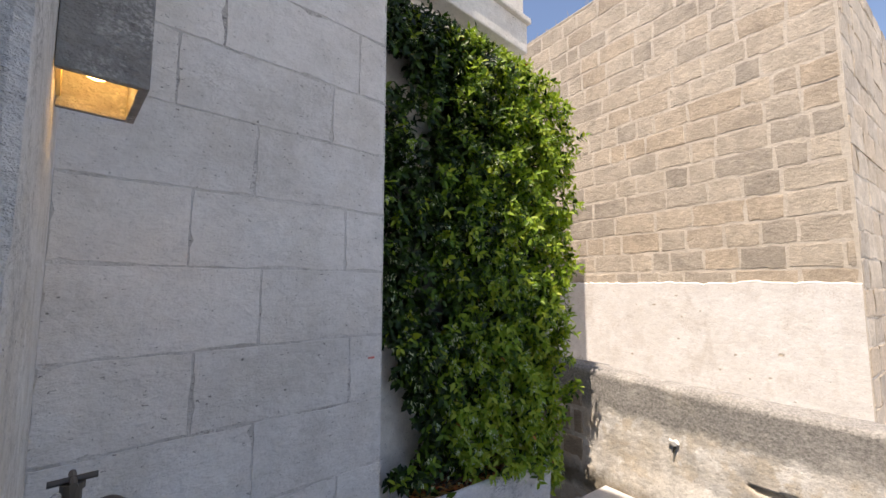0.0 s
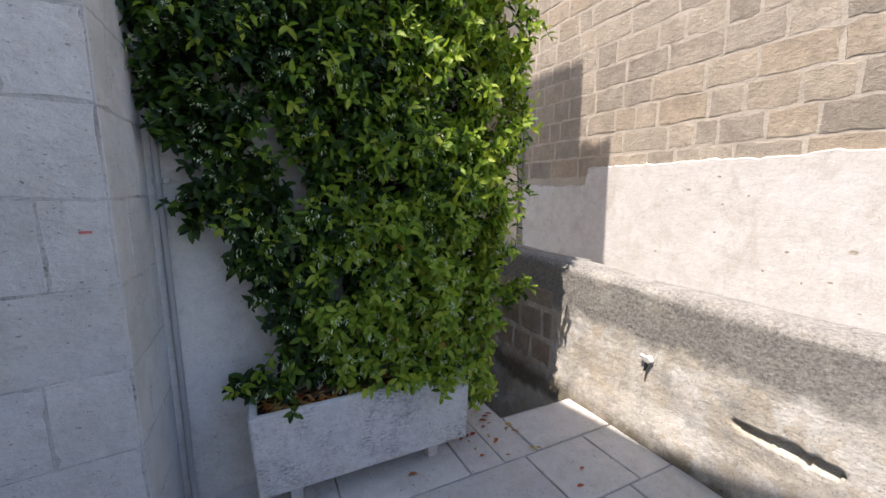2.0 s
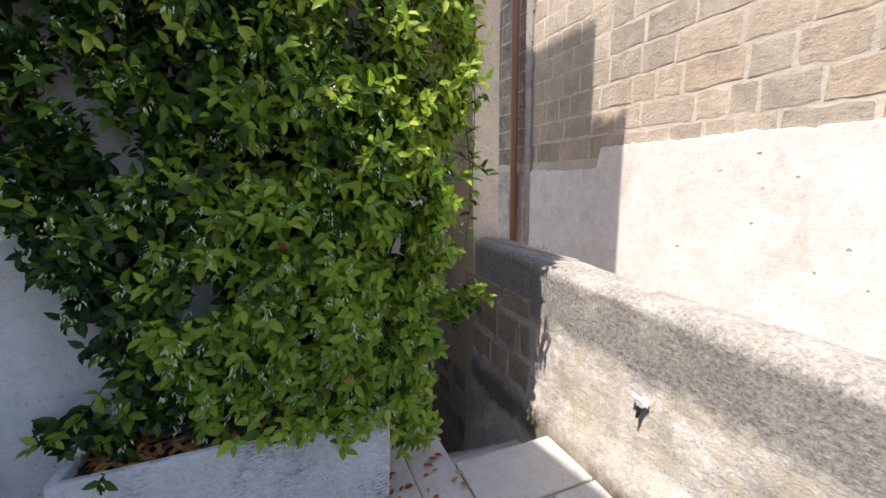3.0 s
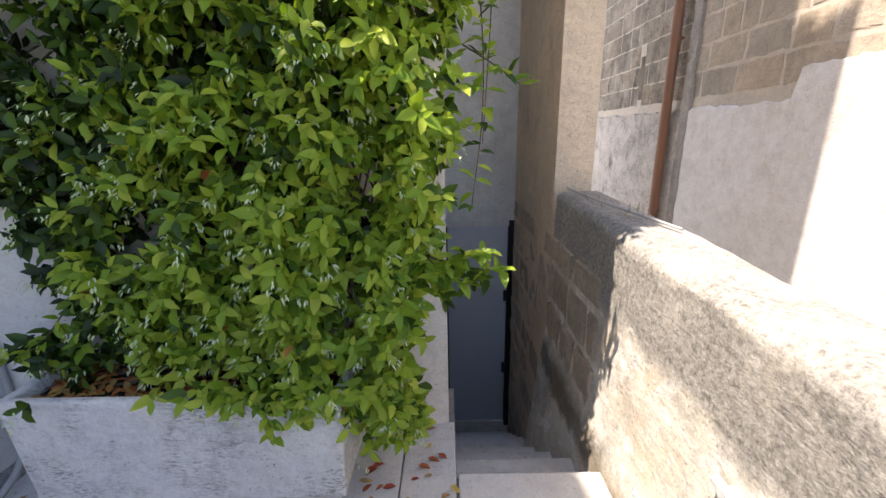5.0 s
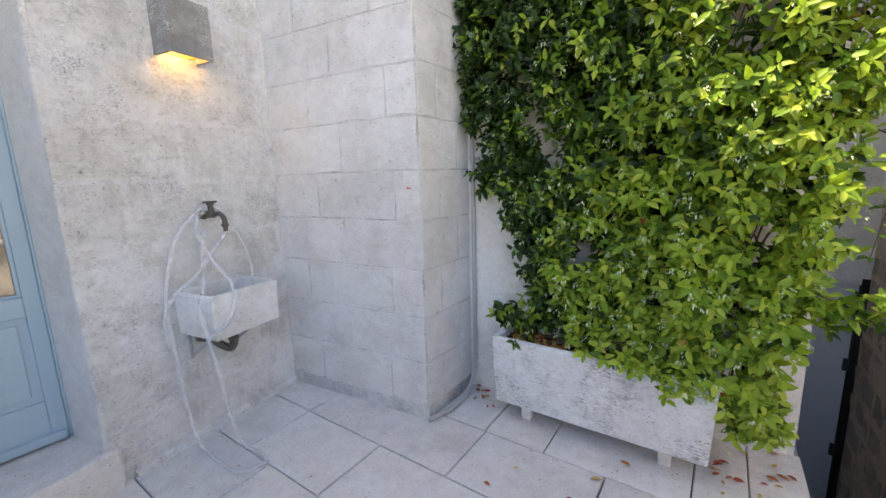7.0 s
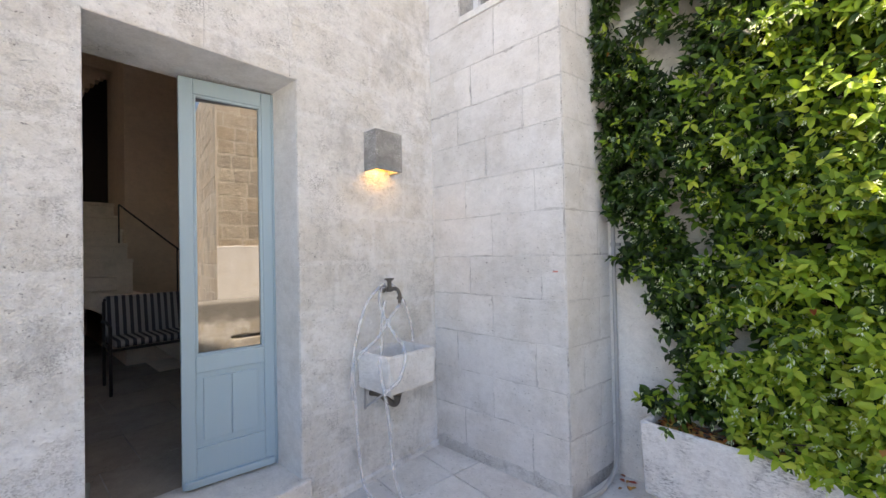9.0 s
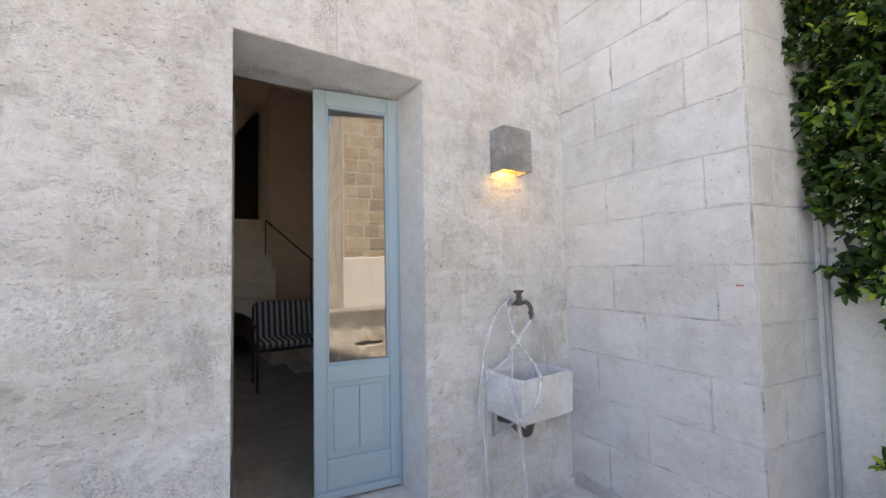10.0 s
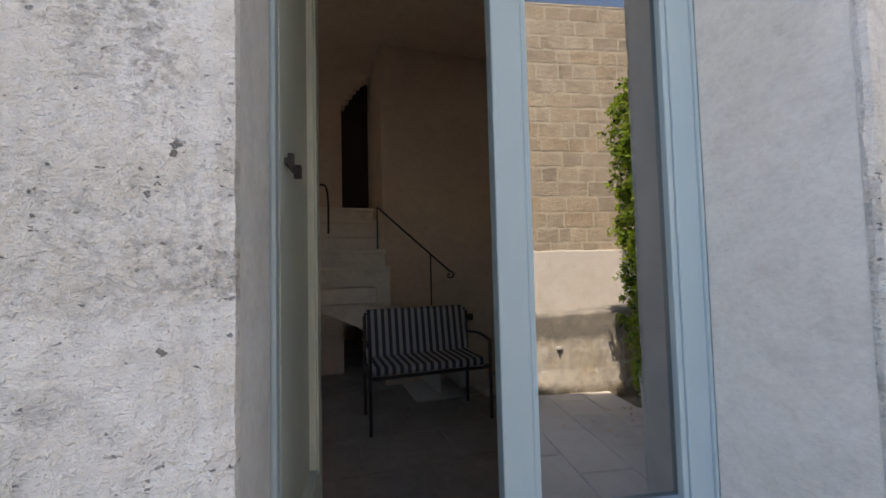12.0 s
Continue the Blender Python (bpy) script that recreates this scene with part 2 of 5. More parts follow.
def hose_mat():
    m, n, l, b = mat("milky_hose", (0.72, 0.72, 0.74), 0.3)
    clear, blend = n.new("ShaderNodeBsdfTransparent"), n.new("ShaderNodeMixShader")
    blend.inputs[0].default_value = 0.30
    l.new(clear.outputs[0], blend.inputs[1])
    l.new(b.outputs[0], blend.inputs[2])
    l.new(blend.outputs[0], n["Material Output"].inputs["Surface"])
    return m


HOSE = hose_mat()


def leaf_mat(name, stops, shine=0.32, through_amount=0.35):
    m, n, l, b = mat(name, rough=shine)
    geo = n.new("ShaderNodeNewGeometry")
    c = ramp(n, l, geo.outputs["Random Per Island"], stops)
    l.new(c, b.inputs["Base Color"])
    b.inputs["Specular IOR Level"].default_value = 0.35
    lit, blend = n.new("ShaderNodeBsdfTranslucent"), n.new("ShaderNodeMixShader")
    l.new(mix(n, l, 1.0, c, (1.0, 1.0, 0.45), "MULTIPLY"), lit.inputs["Color"])
    blend.inputs[0].default_value = through_amount
    l.new(b.outputs[0], blend.inputs[1])
    l.new(lit.outputs[0], blend.inputs[2])
    l.new(blend.outputs[0], n["Material Output"].inputs["Surface"])
    return m


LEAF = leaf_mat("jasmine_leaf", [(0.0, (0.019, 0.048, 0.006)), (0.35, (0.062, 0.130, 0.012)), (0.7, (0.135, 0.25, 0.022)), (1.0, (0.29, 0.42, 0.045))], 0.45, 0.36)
# Darker leaf copy: colours in the shade of the left side and hollows.
LEAF_SHADE_DARK = leaf_mat("shade_dark_jasmine_leaf", [(0.0, (0.008, 0.022, 0.003)), (0.5, (0.020, 0.050, 0.006)), (0.85, (0.045, 0.10, 0.010)), (1.0, (0.10, 0.18, 0.02))], 0.42, 0.22)
# Near-black inner leaf colour paints the shade deep in the plant.
LEAF_INNER = leaf_mat("inner_leaf_shade_paint", [(0.0, (0.006, 0.014, 0.003)), (0.7, (0.014, 0.032, 0.005)), (1.0, (0.04, 0.034, 0.014))], 0.8, 0.08)
# Young tips; also paints the sunlit and bounce-lit right side brighter.
LEAF_YOUNG_LIT = leaf_mat("young_or_lit_jasmine_leaf", [(0.0, (0.20, 0.34, 0.03)), (0.6, (0.33, 0.46, 0.05)), (1.0, (0.48, 0.56, 0.08))], 0.45, 0.42)
LEAF_DEAD = leaf_mat("fallen_leaf", [(0.0, (0.38, 0.07, 0.03)), (0.3, (0.45, 0.16, 0.04)), (0.65, (0.55, 0.36, 0.10)), (1.0, (0.26, 0.13, 0.06))], 0.6, 0.1)
def fallen_mat():
    m, n, l, b = mat("dry_leaf", rough=0.6)
    info = n.new("ShaderNodeObjectInfo")
    l.new(ramp(n, l, info.outputs["Random"], [(0.0, (0.36, 0.05, 0.025)), (0.25, (0.42, 0.13, 0.03)), (0.5, (0.60, 0.42, 0.10)), (0.75, (0.34, 0.18, 0.08)), (1.0, (0.46, 0.30, 0.12))]), b.inputs["Base Color"])
    return m


FALLEN = fallen_mat()
BUD = mat("flower_bud", (0.55, 0.62, 0.36), 0.6)[0]
GRASS = mat("dry_grass", (0.42, 0.36, 0.22), 0.8)[0]


def stripes():
    m, n, l, b = mat("striped_cloth", rough=0.9)
    tc = n.new("ShaderNodeTexCoord")
    sep = n.new("ShaderNodeSeparateXYZ")
    l.new(tc.outputs["Object"], sep.inputs[0])
    k = n.new("ShaderNodeMath")
    k.operation, k.inputs[1].default_value = "PINGPONG", 0.03
    l.new(sep.outputs["Y"], k.inputs[0])
    s = n.new("ShaderNodeMath")
    s.operation, s.inputs[1].default_value = "GREATER_THAN", 0.015
    l.new(k.outputs[0], s.inputs[0])
    l.new(mix(n, l, s.outputs[0], (0.05, 0.055, 0.07), (0.42, 0.43, 0.45)), b.inputs["Base Color"])
    bump(n, l, b, [(noise_tex(n, l, 300, 2), 0.3, 0.001)])
    return m


STRIPES = stripes()


def glow(name, colour, strength):
    m, n, l, b = mat(name, colour)
    b.inputs["Emission Color"].default_value = (*colour, 1)
    b.inputs["Emission Strength"].default_value = strength
    return m


BULB = glow("lit_bulb", (1.0, 0.62, 0.2), 14.0)


# ---- building helpers ----
def finish(bm, name, material, smooth=False):
    bmesh.ops.recalc_face_normals(bm, faces=bm.faces)
    me = bpy.data.meshes.new(name)
    bm.to_mesh(me)
    bm.free()
    me.materials.append(material)
    if smooth:
        me.polygons.foreach_set("use_smooth", [True] * len(me.polygons))
    return me


def part(name, bm, material, parent=None, label="", smooth=False, at=None):
    ob = new(name, finish(bm, name, material, smooth))
    if parent:
        ob.parent = parent
    if at is not None:
        ob.matrix_basis = at
    if label:
        ob["label"] = label
    return ob


def thing(name, label, category, at=None, group=""):
    ob = new(name)
    ob.empty_display_size = 0.05
    if at is not None:
        ob.matrix_basis = at
    return tagged(ob, label, category, group)


def structure(name, bm, material, label="", at=None):
    ob = part(name, bm, material, None, label, at=at)
    return tagged(ob, kind="structure")


def box(bm, a, b, bevel=0.0, taper=0.0):
    """A box from corner a to corner b; taper draws in the foot."""
    r = bmesh.ops.create_cube(bm, size=1)
    lo, hi = Vector(a), Vector(b)
    mid = (lo + hi) / 2
    for v in r["verts"]:
        k = 1 - taper if v.co.z < 0 else 1
        v.co = Vector((mid[i] + v.co[i] * (hi[i] - lo[i]) * (k if i < 2 else 1) for i in range(3)))
    if bevel:
        es = list({e for v in r["verts"] for e in v.link_edges})
        bmesh.ops.bevel(bm, geom=es, offset=bevel, segments=2, profile=0.6, affect="EDGES")
    return bm


def boxes(*pairs, bevel=0.0):
    bm = bmesh.new()
    for a, b in pairs:
        box(bm, a, b, bevel)
    return bm


def prism(bm, plan, z0, z1):
    lo = [bm.verts.new((x, y, z0)) for x, y in plan]
    hi = [bm.verts.new((x, y, z1)) for x, y in plan]
    k = len(plan)
    bm.faces.new(lo[::-1]), bm.faces.new(hi)
    for i in range(k):
        bm.faces.new((lo[i], lo[(i + 1) % k], hi[(i + 1) % k], hi[i]))
    return bm


def tube(bm, pts, r, seg=10, tip=None):
    """A round tube along points; r may run to tip."""
    pts = [Vector(p) for p in pts]
    rings = []
    side = None
    for i, p in enumerate(pts):
        d = (pts[min(i + 1, len(pts) - 1)] - pts[max(i - 1, 0)]).normalized()
        side = (side - d * side.dot(d)).normalized() if side else d.orthogonal().normalized()
        up = d.cross(side)
        rr = r if tip is None else r + (tip - r) * i / (len(pts) - 1)
        rings.append([bm.verts.new(p + rr * (math.cos(2 * math.pi * k / seg) * side + math.sin(2 * math.pi * k / seg) * up)) for k in range(seg)])
    for a, b in zip(rings, rings[1:]):
        for k in range(seg):
            bm.faces.new((a[k], a[(k + 1) % seg], b[(k + 1) % seg], b[k]))
    bm.faces.new(rings[0][::-1]), bm.faces.new(rings[-1])
    return bm


def spline(pts, steps=8):
    """Catmull-Rom through the points."""
    p = [Vector(q) for q in pts]
    p = [p[0] * 2 - p[1]] + p + [p[-1] * 2 - p[-2]]
    out = []
    for i in range(1, len(p) - 2):
        for k in range(steps):
            t = k / steps
            a, b, c, d = p[i - 1:i + 3]
            out.append(0.5 * ((2 * b) + (c - a) * t + (2 * a - 5 * b + 4 * c - d) * t * t + (3 * b - a - 3 * c + d) * t ** 3))
    return out + [p[-2]]


def wall_cells(x0, x1, thick, z0, z1, holes):
    """A wall of boxes along local y from x0 to x1, from depth -thick to 0, round its openings (y0, y1, z0, z1)."""
    ys = sorted({x0, x1, *[h[0] for h in holes], *[h[1] for h in holes]})
    zs = sorted({z0, z1, *[h[2] for h in holes], *[h[3] for h in holes]})
    bm = bmesh.new()
    for a, b in zip(ys, ys[1:]):
        for c, d in zip(zs, zs[1:]):
            m = ((a + b) / 2, (c + d) / 2)
            if not any(h[0] < m[0] < h[1] and h[2] < m[1] < h[3] for h in holes):
                box(bm, (-thick, a, c), (0, b, d))
    bmesh.ops.remove_doubles(bm, verts=bm.verts, dist=1e-5)
    return bm


def frame_of(origin, along):
    """Local axes of a wall: x out of it, y along it."""
    a = Vector((*along, 0)).normalized()
    n = Vector((a.y, -a.x, 0))
    return Matrix((( n.x, a.x, 0, origin[0]), (n.y, a.y, 0, origin[1]), (0, 0, 1, 0), (0, 0, 0, 1)))


CORNER = (-0.345, 1.505)
DOOR_FRAME = frame_of(CORNER, (-0.158, 0.987))
PIER_FRAME = frame_of((0.712, 1.632), (1.057, 0.127))
SIDE_FRAME = frame_of((0.722, 2.09), (0.01, 0.458))
IVY_FRAME = frame_of((2.36, 2.315), (1.638, 0.225))


def block_mesh(name, material, seed, depth=0.03, chamfer=0.05, ragged=1.0):
    """A rough-faced block, one unit long and high, with a broken outline, face towards +x."""
    rnd = random.Random(seed)
    bm = bmesh.new()
    j = lambda k: rnd.uniform(-k, k)
    line = [(0, 0), (0.27, 0), (0.52, 0), (0.76, 0), (1, 0), (1, 0.5), (1, 1), (0.74, 1), (0.5, 1), (0.24, 1), (0, 1), (0, 0.5)]
    back = [bm.verts.new((-1, y, z)) for y, z in line]
    edge = [bm.verts.new((-0.3 + j(0.2), y + j(0.012) * ragged, z + j(0.026) * ragged)) for y, z in line]
    c = chamfer
    face = [bm.verts.new((j(0.25), c * 0.6 + y * (1 - 1.2 * c) + j(0.014) * ragged, c + z * (1 - 2 * c) + j(0.028) * ragged)) for y, z in line]
    mid = [bm.verts.new((0.1 + j(0.3), y + j(0.08), 0.5 + j(0.12))) for y in (0.27, 0.73)]
    m = len(line)
    for i in range(m):
        k = (i + 1) % m
        bm.faces.new((back[i], back[k], edge[k], edge[i]))
        bm.faces.new((edge[i], edge[k], face[k], face[i]))
        bm.faces.new((face[i], face[k], mid[1 if 2 <= i < 8 else 0]))
    bm.faces.new((face[2], mid[0], mid[1]))
    bm.faces.new((face[8], mid[1], mid[0]))
    return finish(bm, name, material)


def lay_blocks(parent, at, meshes, name, y0, y1, z0, z1, course, length, joint, depth, seed, skip=None, spread=(0.72, 1.25), slot=None):
    """Courses of separate blocks on a wall face, each an object of its own."""
    rnd = random.Random(seed)
    z, row = z0, 0
    while z < z1 - 0.05:
        h = min(course * rnd.uniform(0.95, 1.05), z1 - z)
        y = y0 - (length * rnd.uniform(0.2, 0.7) if row % 2 else length * rnd.uniform(0, 0.15))
        while y < y1:
            w = length * rnd.uniform(*spread)
            a, b = max(y, y0), min(y + w, y1)
            runs = [(a, b)]
            if slot and b > slot[0] and a < slot[1] and z + h > slot[2] and z < slot[3]:
                runs = [(a, slot[0] + joint / 2), (slot[1] - joint / 2, b)]
            for ya, yb in runs:
                if yb - ya > 0.06 and not (skip and skip(ya, yb, z, z + h)):
                    ob = new(name, rnd.choice(meshes))
                    ob.parent = parent
                    ob.matrix_basis = at @ Matrix.Translation((rnd.uniform(-0.3, 0.3) * depth, ya + joint / 2, z + joint / 2)) @ Matrix.Diagonal((depth, yb - ya - joint, h - joint, 1))
            y += w
        z += h
        row += 1

# ---- setting: floor and walls ----
HOUSE_TOP, PIER_TOP = 6.5, 7.0
floor = structure("floor", boxes(((-1.0, -5.0, -0.30), (2.386, 2.6, -0.03)), ((2.386, -5.0, -0.30), (3.3, 2.045, -0.03))), PAVING_JOINT, "grey limestone slab paving of a small terrace")
ground = structure("ground", boxes(((-60, -60, -3.3), (60, 60, -3.1))), PAVING, "stone lane far below the terrace")

DOOR = (-1.983, -1.085, 0.19, 2.40)
wall_house = structure("wall_house", wall_cells(-6.0, 0.35, 0.45, -0.3, HOUSE_TOP, [(DOOR[0], DOOR[1], -0.1, DOOR[3])]), WHITEWASH, "mottled whitewashed house wall round a doorway", at=DOOR_FRAME)
structure("wall_house_upper", boxes(((-0.45, -6.0, HOUSE_TOP), (0.0, -0.85, 6.98))), WHITEWASH, at=DOOR_FRAME)
WINDOW_UP = (-0.755, -0.33, 3.08, 3.95)
wall_pier = structure("wall_pier", wall_cells(-1.30, -0.001, 0.30, -0.3, PIER_TOP, [WINDOW_UP]), GROOVE, "whitewashed block wall of a projecting pier", at=PIER_FRAME)
wall_pier_side = structure("wall_pier_side", wall_cells(-0.455, 0.1, 0.35, -0.3, PIER_TOP, []), GROOVE, "whitewashed side of the pier", at=SIDE_FRAME)
# Black sheet paints the unlit room behind the pier window.
pier_window_back = structure("window_dark_back", boxes(((-0.5, -0.9, 2.9), (-0.4, -0.2, 4.1))), BLACK, at=PIER_FRAME)
WINDOW_IVY = (-1.05, -0.50, 3.83, 5.0)
wall_ivy = structure("wall_ivy", wall_cells(-1.9, 0.0, 0.30, -3.0, 7.85, [WINDOW_IVY]), IVY_WALL, "pale rendered wall behind a climbing plant", at=IVY_FRAME)
structure("wall_ivy_body", prism(bmesh.new(), [(0.5, 2.45), (2.355, 2.62), (2.355, 2.80), (0.5, 2.80)], -3.0, 7.84), IVY_WALL)
structure("wall_upper_house", prism(bmesh.new(), [(0.4, 2.79), (2.345, 2.79), (2.345, 4.1), (0.4, 4.1)], -3.0, 8.85), IVY_WALL)
structure("wall_rear_house", prism(bmesh.new(), [(0.4, 4.1), (2.345, 4.1), (2.345, 7.0), (0.4, 7.0)], -3.0, 10.3), IVY_WALL)
structure("wall_south", boxes(((-2.0, -5.2, -0.3), (3.3, -5.0, 1.9))), WHITEWASH)

# big wall over the lane
BIG_X, BIG_Y0, BIG_TOP, BAND = 4.90, 0.79, 5.81, 1.63
BIG_FRAME = frame_of((BIG_X, BIG_Y0), (0, -1))
SLOT = (6.33, 6.45, 1.60, 2.12)
bm = bmesh.new()
for a, b, c, d in ((0.0, SLOT[0] - BIG_Y0, -3.2, BIG_TOP), (SLOT[1] - BIG_Y0, 7.55, -3.2, BIG_TOP), (SLOT[0] - BIG_Y0, SLOT[1] - BIG_Y0, -3.2, SLOT[2]), (SLOT[0] - BIG_Y0, SLOT[1] - BIG_Y0, SLOT[3], BIG_TOP)):
    box(bm, (BIG_X + 0.015, BIG_Y0 + a, c), (BIG_X + 0.5, BIG_Y0 + b, d))
box(bm, (BIG_X + 0.5, BIG_Y0, -3.2), (9.5, BIG_Y0 + 0.5, 4.9))
wall_big = structure("wall_across_lane", bm, TUFA_JOINT, "tall weathered tufa block wall across the lane")
# Black sheet at the back of the slot paints its shade.
structure("slot_dark_back", boxes(((BIG_X + 0.30, 6.30, 1.5), (BIG_X + 0.34, 6.48, 2.2))), BLACK)
structure("wall_far_house", boxes(((2.4, 10.0, -3.2), (9.0, 10.5, 9.0))), CREAM, "pale house at the end of the lane")
structure("wall_lane_end", boxes(((5.41, 8.36, -3.2), (9.5, 8.6, 7.5))), TUFA_JOINT)

# lime-washed band at the foot of the big wall, with a ragged upper edge
rnd = random.Random(4)
top = []
y = BIG_Y0 + 0.002
while y < 8.33:
    z = BAND + 0.03 * noise.noise((y * 2.3, 0, 0)) + rnd.uniform(-0.012, 0.012) - (0.22 if y > 3.9 else 0.0)
    top.append((y, z))
    y += 0.05


def band_skin(line):
    bm = bmesh.new()
    front = [bm.verts.new((BIG_X - 0.012, y, z)) for y, z in line]
    rim = [bm.verts.new((BIG_X + 0.016, y, z + 0.012)) for y, z in line]
    foot = [bm.verts.new((BIG_X - 0.012, y, -3.2)) for y, z in line]
    for i in range(len(line) - 1):
        bm.faces.new((foot[i], foot[i + 1], front[i + 1], front[i]))
        bm.faces.new((front[i], front[i + 1], rim[i + 1], rim[i]))
    return bm


turn = next(i for i, (y, z) in enumerate(top) if y > 5.25)
part("limewash_band", band_skin(top[:turn + 1]), LIMEWASH, wall_big, "cream limewash band, flaking at its edge")
part("limewash_band", band_skin(top[turn:]), LIMEWASH_SOOTED, wall_big, "grey limewash band streaked with soot")
# chips knocked out of the limewash
rnd = random.Random(31)
for k in range(14):
    y, z = rnd.uniform(0.95, 3.5), rnd.uniform(0.45, BAND - 0.08)
    w, h = rnd.uniform(0.008, 0.024) * (2.2 if k == 0 else 1), rnd.uniform(0.006, 0.012) * (1.6 if k == 0 else 1)
    if k == 0:
        y, z = 1.385, 0.93
    bm = bmesh.new()
    rim = [bm.verts.new((BIG_X - 0.0135, y + w * math.cos(a) * rnd.uniform(0.7, 1.2), z + h * math.sin(a) * rnd.uniform(0.7, 1.2))) for a in [math.pi * q / 5 for q in range(10)]]
    dent = bm.verts.new((BIG_X - 0.0128, y, z))
    for q in range(10):
        bm.faces.new((rim[q], rim[(q + 1) % 10], dent))
    part("chip", bm, TUFA, wall_big)

# parapet, swept as a rough skin: inner face, rounded top, outer face
PAR_X, PAR_T = 2.955, 0.25


def parapet_top(y):
    return 0.845 + 0.04 * max(0.0, min(1.0, (y - 0.9) / 1.2)) + 0.03 * max(0.0, min(1.0, (y - 2.0) / 0.9))


def hole_depth(y, z):
    """The cavity under the coping and the dark crack line beside it."""
    mid = 0.357 + 0.006 * noise.noise((y * 22, 1, 4))
    half = 0.019 * max(0.0, 1 - ((y - 0.885) / 0.19) ** 4) ** 0.5 * (1 - 1.6 * (y - 0.885)) * (1 + 0.7 * noise.noise((y * 34, 3, 0)))
    if abs(z - 0.575 - 0.012 * noise.noise((y * 9, 0, 2)) + 0.10 * (1.2 - y) * (1 if y < 1.2 else 0)) < 0.006 and 0.98 < y < 1.30 and noise.noise((y * 16, 5, 2)) > -0.3:
        return 0.004
    return 0.07 if abs(z - mid) < half else 0.0


def parapet():
    bm = bmesh.new()
    ys = [-5.0 + 0.08 * i for i in range(62)] + [-0.04 + 0.0145 * i for i in range(208)]
    rows = []
    for y in ys:
        zt = parapet_top(y)
        zf = -2.6 if y > 2.04 else -0.25
        prof = [(0.0, zf + (0.0 - zf) * k / 10) for k in range(10)] + [(0.0, zt * k / 56) for k in range(55)]
        prof += [(0.006, zt - 0.012), (0.03, zt + 0.002)] + [(PAR_T * k / 14, zt + 0.008) for k in range(2, 13)] + [(PAR_T - 0.02, zt - 0.002), (PAR_T, zt - 0.03), (PAR_T, -0.2), (PAR_T, -3.2)]
        line = []
        for dx, z in prof:
            r = 0.0022 * noise.noise((y * 11, z * 11, dx * 11)) + 0.0011 * noise.noise((y * 24, z * 24, dx * 24)) + 0.010 * noise.noise((y * 2.1, z * 2.4, dx * 4 + 5))
            x = PAR_X + dx
            if dx == 0.0:
                x += -r + hole_depth(y, z) - 0.03 * max(0.0, 1 - z / 0.25)
            else:
                z += 1.5 * r
            line.append(bm.verts.new((x, y, z)))
        rows.append(line)
    for a, b in zip(rows, rows[1:]):
        for k in range(len(a) - 1):
            bm.faces.new((a[k], b[k], b[k + 1], a[k + 1]))
    return bm


def parapet_mat():
    m = PARAPET
    n, l, b = m.node_tree.nodes, m.node_tree.links, m.node_tree.nodes["Principled BSDF"]
    old = b.inputs["Base Color"].links[0].from_socket
    grey = ramp(n, l, noise_tex(n, l, 62, 9, 0.8, seed=47.0), [(0.36, (0.13, 0.125, 0.118)), (0.46, (0.27, 0.26, 0.24)), (0.56, (0.37, 0.355, 0.33)), (0.68, (0.52, 0.505, 0.475))])
    stone = ramp(n, l, noise_tex(n, l, 5.5, 5, 0.6, (1, 1, 1.5), seed=46.0), [(0.54, (0, 0, 0)), (0.59, (0.55,) * 3)])
    c = mix(n, l, stone, old, (0.62, 0.53, 0.40))
    white = ramp(n, l, noise_tex(n, l, 4.5, 8, 0.72, seed=49.0), [(0.52, (0, 0, 0)), (0.57, (0.9,) * 3)])
    c = mix(n, l, white, c, (0.84, 0.82, 0.775))
    ash = ramp(n, l, noise_tex(n, l, 2.2, 9, 0.75, seed=44.0), [(0.50, (0, 0, 0)), (0.66, (0.75,) * 3)])
    c = mix(n, l, ash, c, grey)
    smear = ramp(n, l, noise_tex(n, l, 3.4, 7, 0.7, (1, 1, 0.7), seed=52.0), [(0.50, (1,) * 3), (0.68, (0.6,) * 3)])
    c = mix(n, l, mix(n, l, 1.0, height_band(n, l, 0.545, 0.615), smear, "MULTIPLY"), c, grey)
    soot = ramp(n, l, noise_tex(n, l, 95, 6, 0.7, seed=43.0), [(0.34, (0.75,) * 3), (0.42, (0, 0, 0))])
    c = mix(n, l, soot, c, (0.16, 0.15, 0.14))
    damp = mix(n, l, height_band(n, l, -0.14, -0.08), (1, 1, 1), ramp(n, l, height_band(n, l, 0.01, 0.12), [(0, (0.34, 0.32, 0.28)), (1, (1, 1, 1))]))
    l.new(mix(n, l, 1.0, c, damp, "MULTIPLY"), b.inputs["Base Color"])
    return m


wall_parapet = structure("wall_parapet", parapet(), parapet_mat(), "weathered stone parapet with a grey lichened top")
wall_parapet.data.polygons.foreach_set("use_smooth", [True] * len(wall_parapet.data.polygons))
# the taller wall that the parapet runs into
structure("wall_well", prism(bmesh.new(), [(2.94, 2.96), (3.135, 2.955), (3.22, 4.3), (2.95, 4.3)], -3.0, 3.6), TUFA_SHADE, "bare tufa wall beside the sunk stair")
structure("wall_well_back", wall_cells(-0.62, 0.1, 0.2, -3.0, 4.2, [(-0.60, 0.0, -1.56, 0.45)]), IVY_WALL, at=frame_of((2.955, 4.2), (1, 0)))
# Black sheet paints the dark beyond the cellar doorway.
structure("well_dark_back", boxes(((2.2, 4.6, -3), (3.4, 4.7, 1.5))), BLACK)

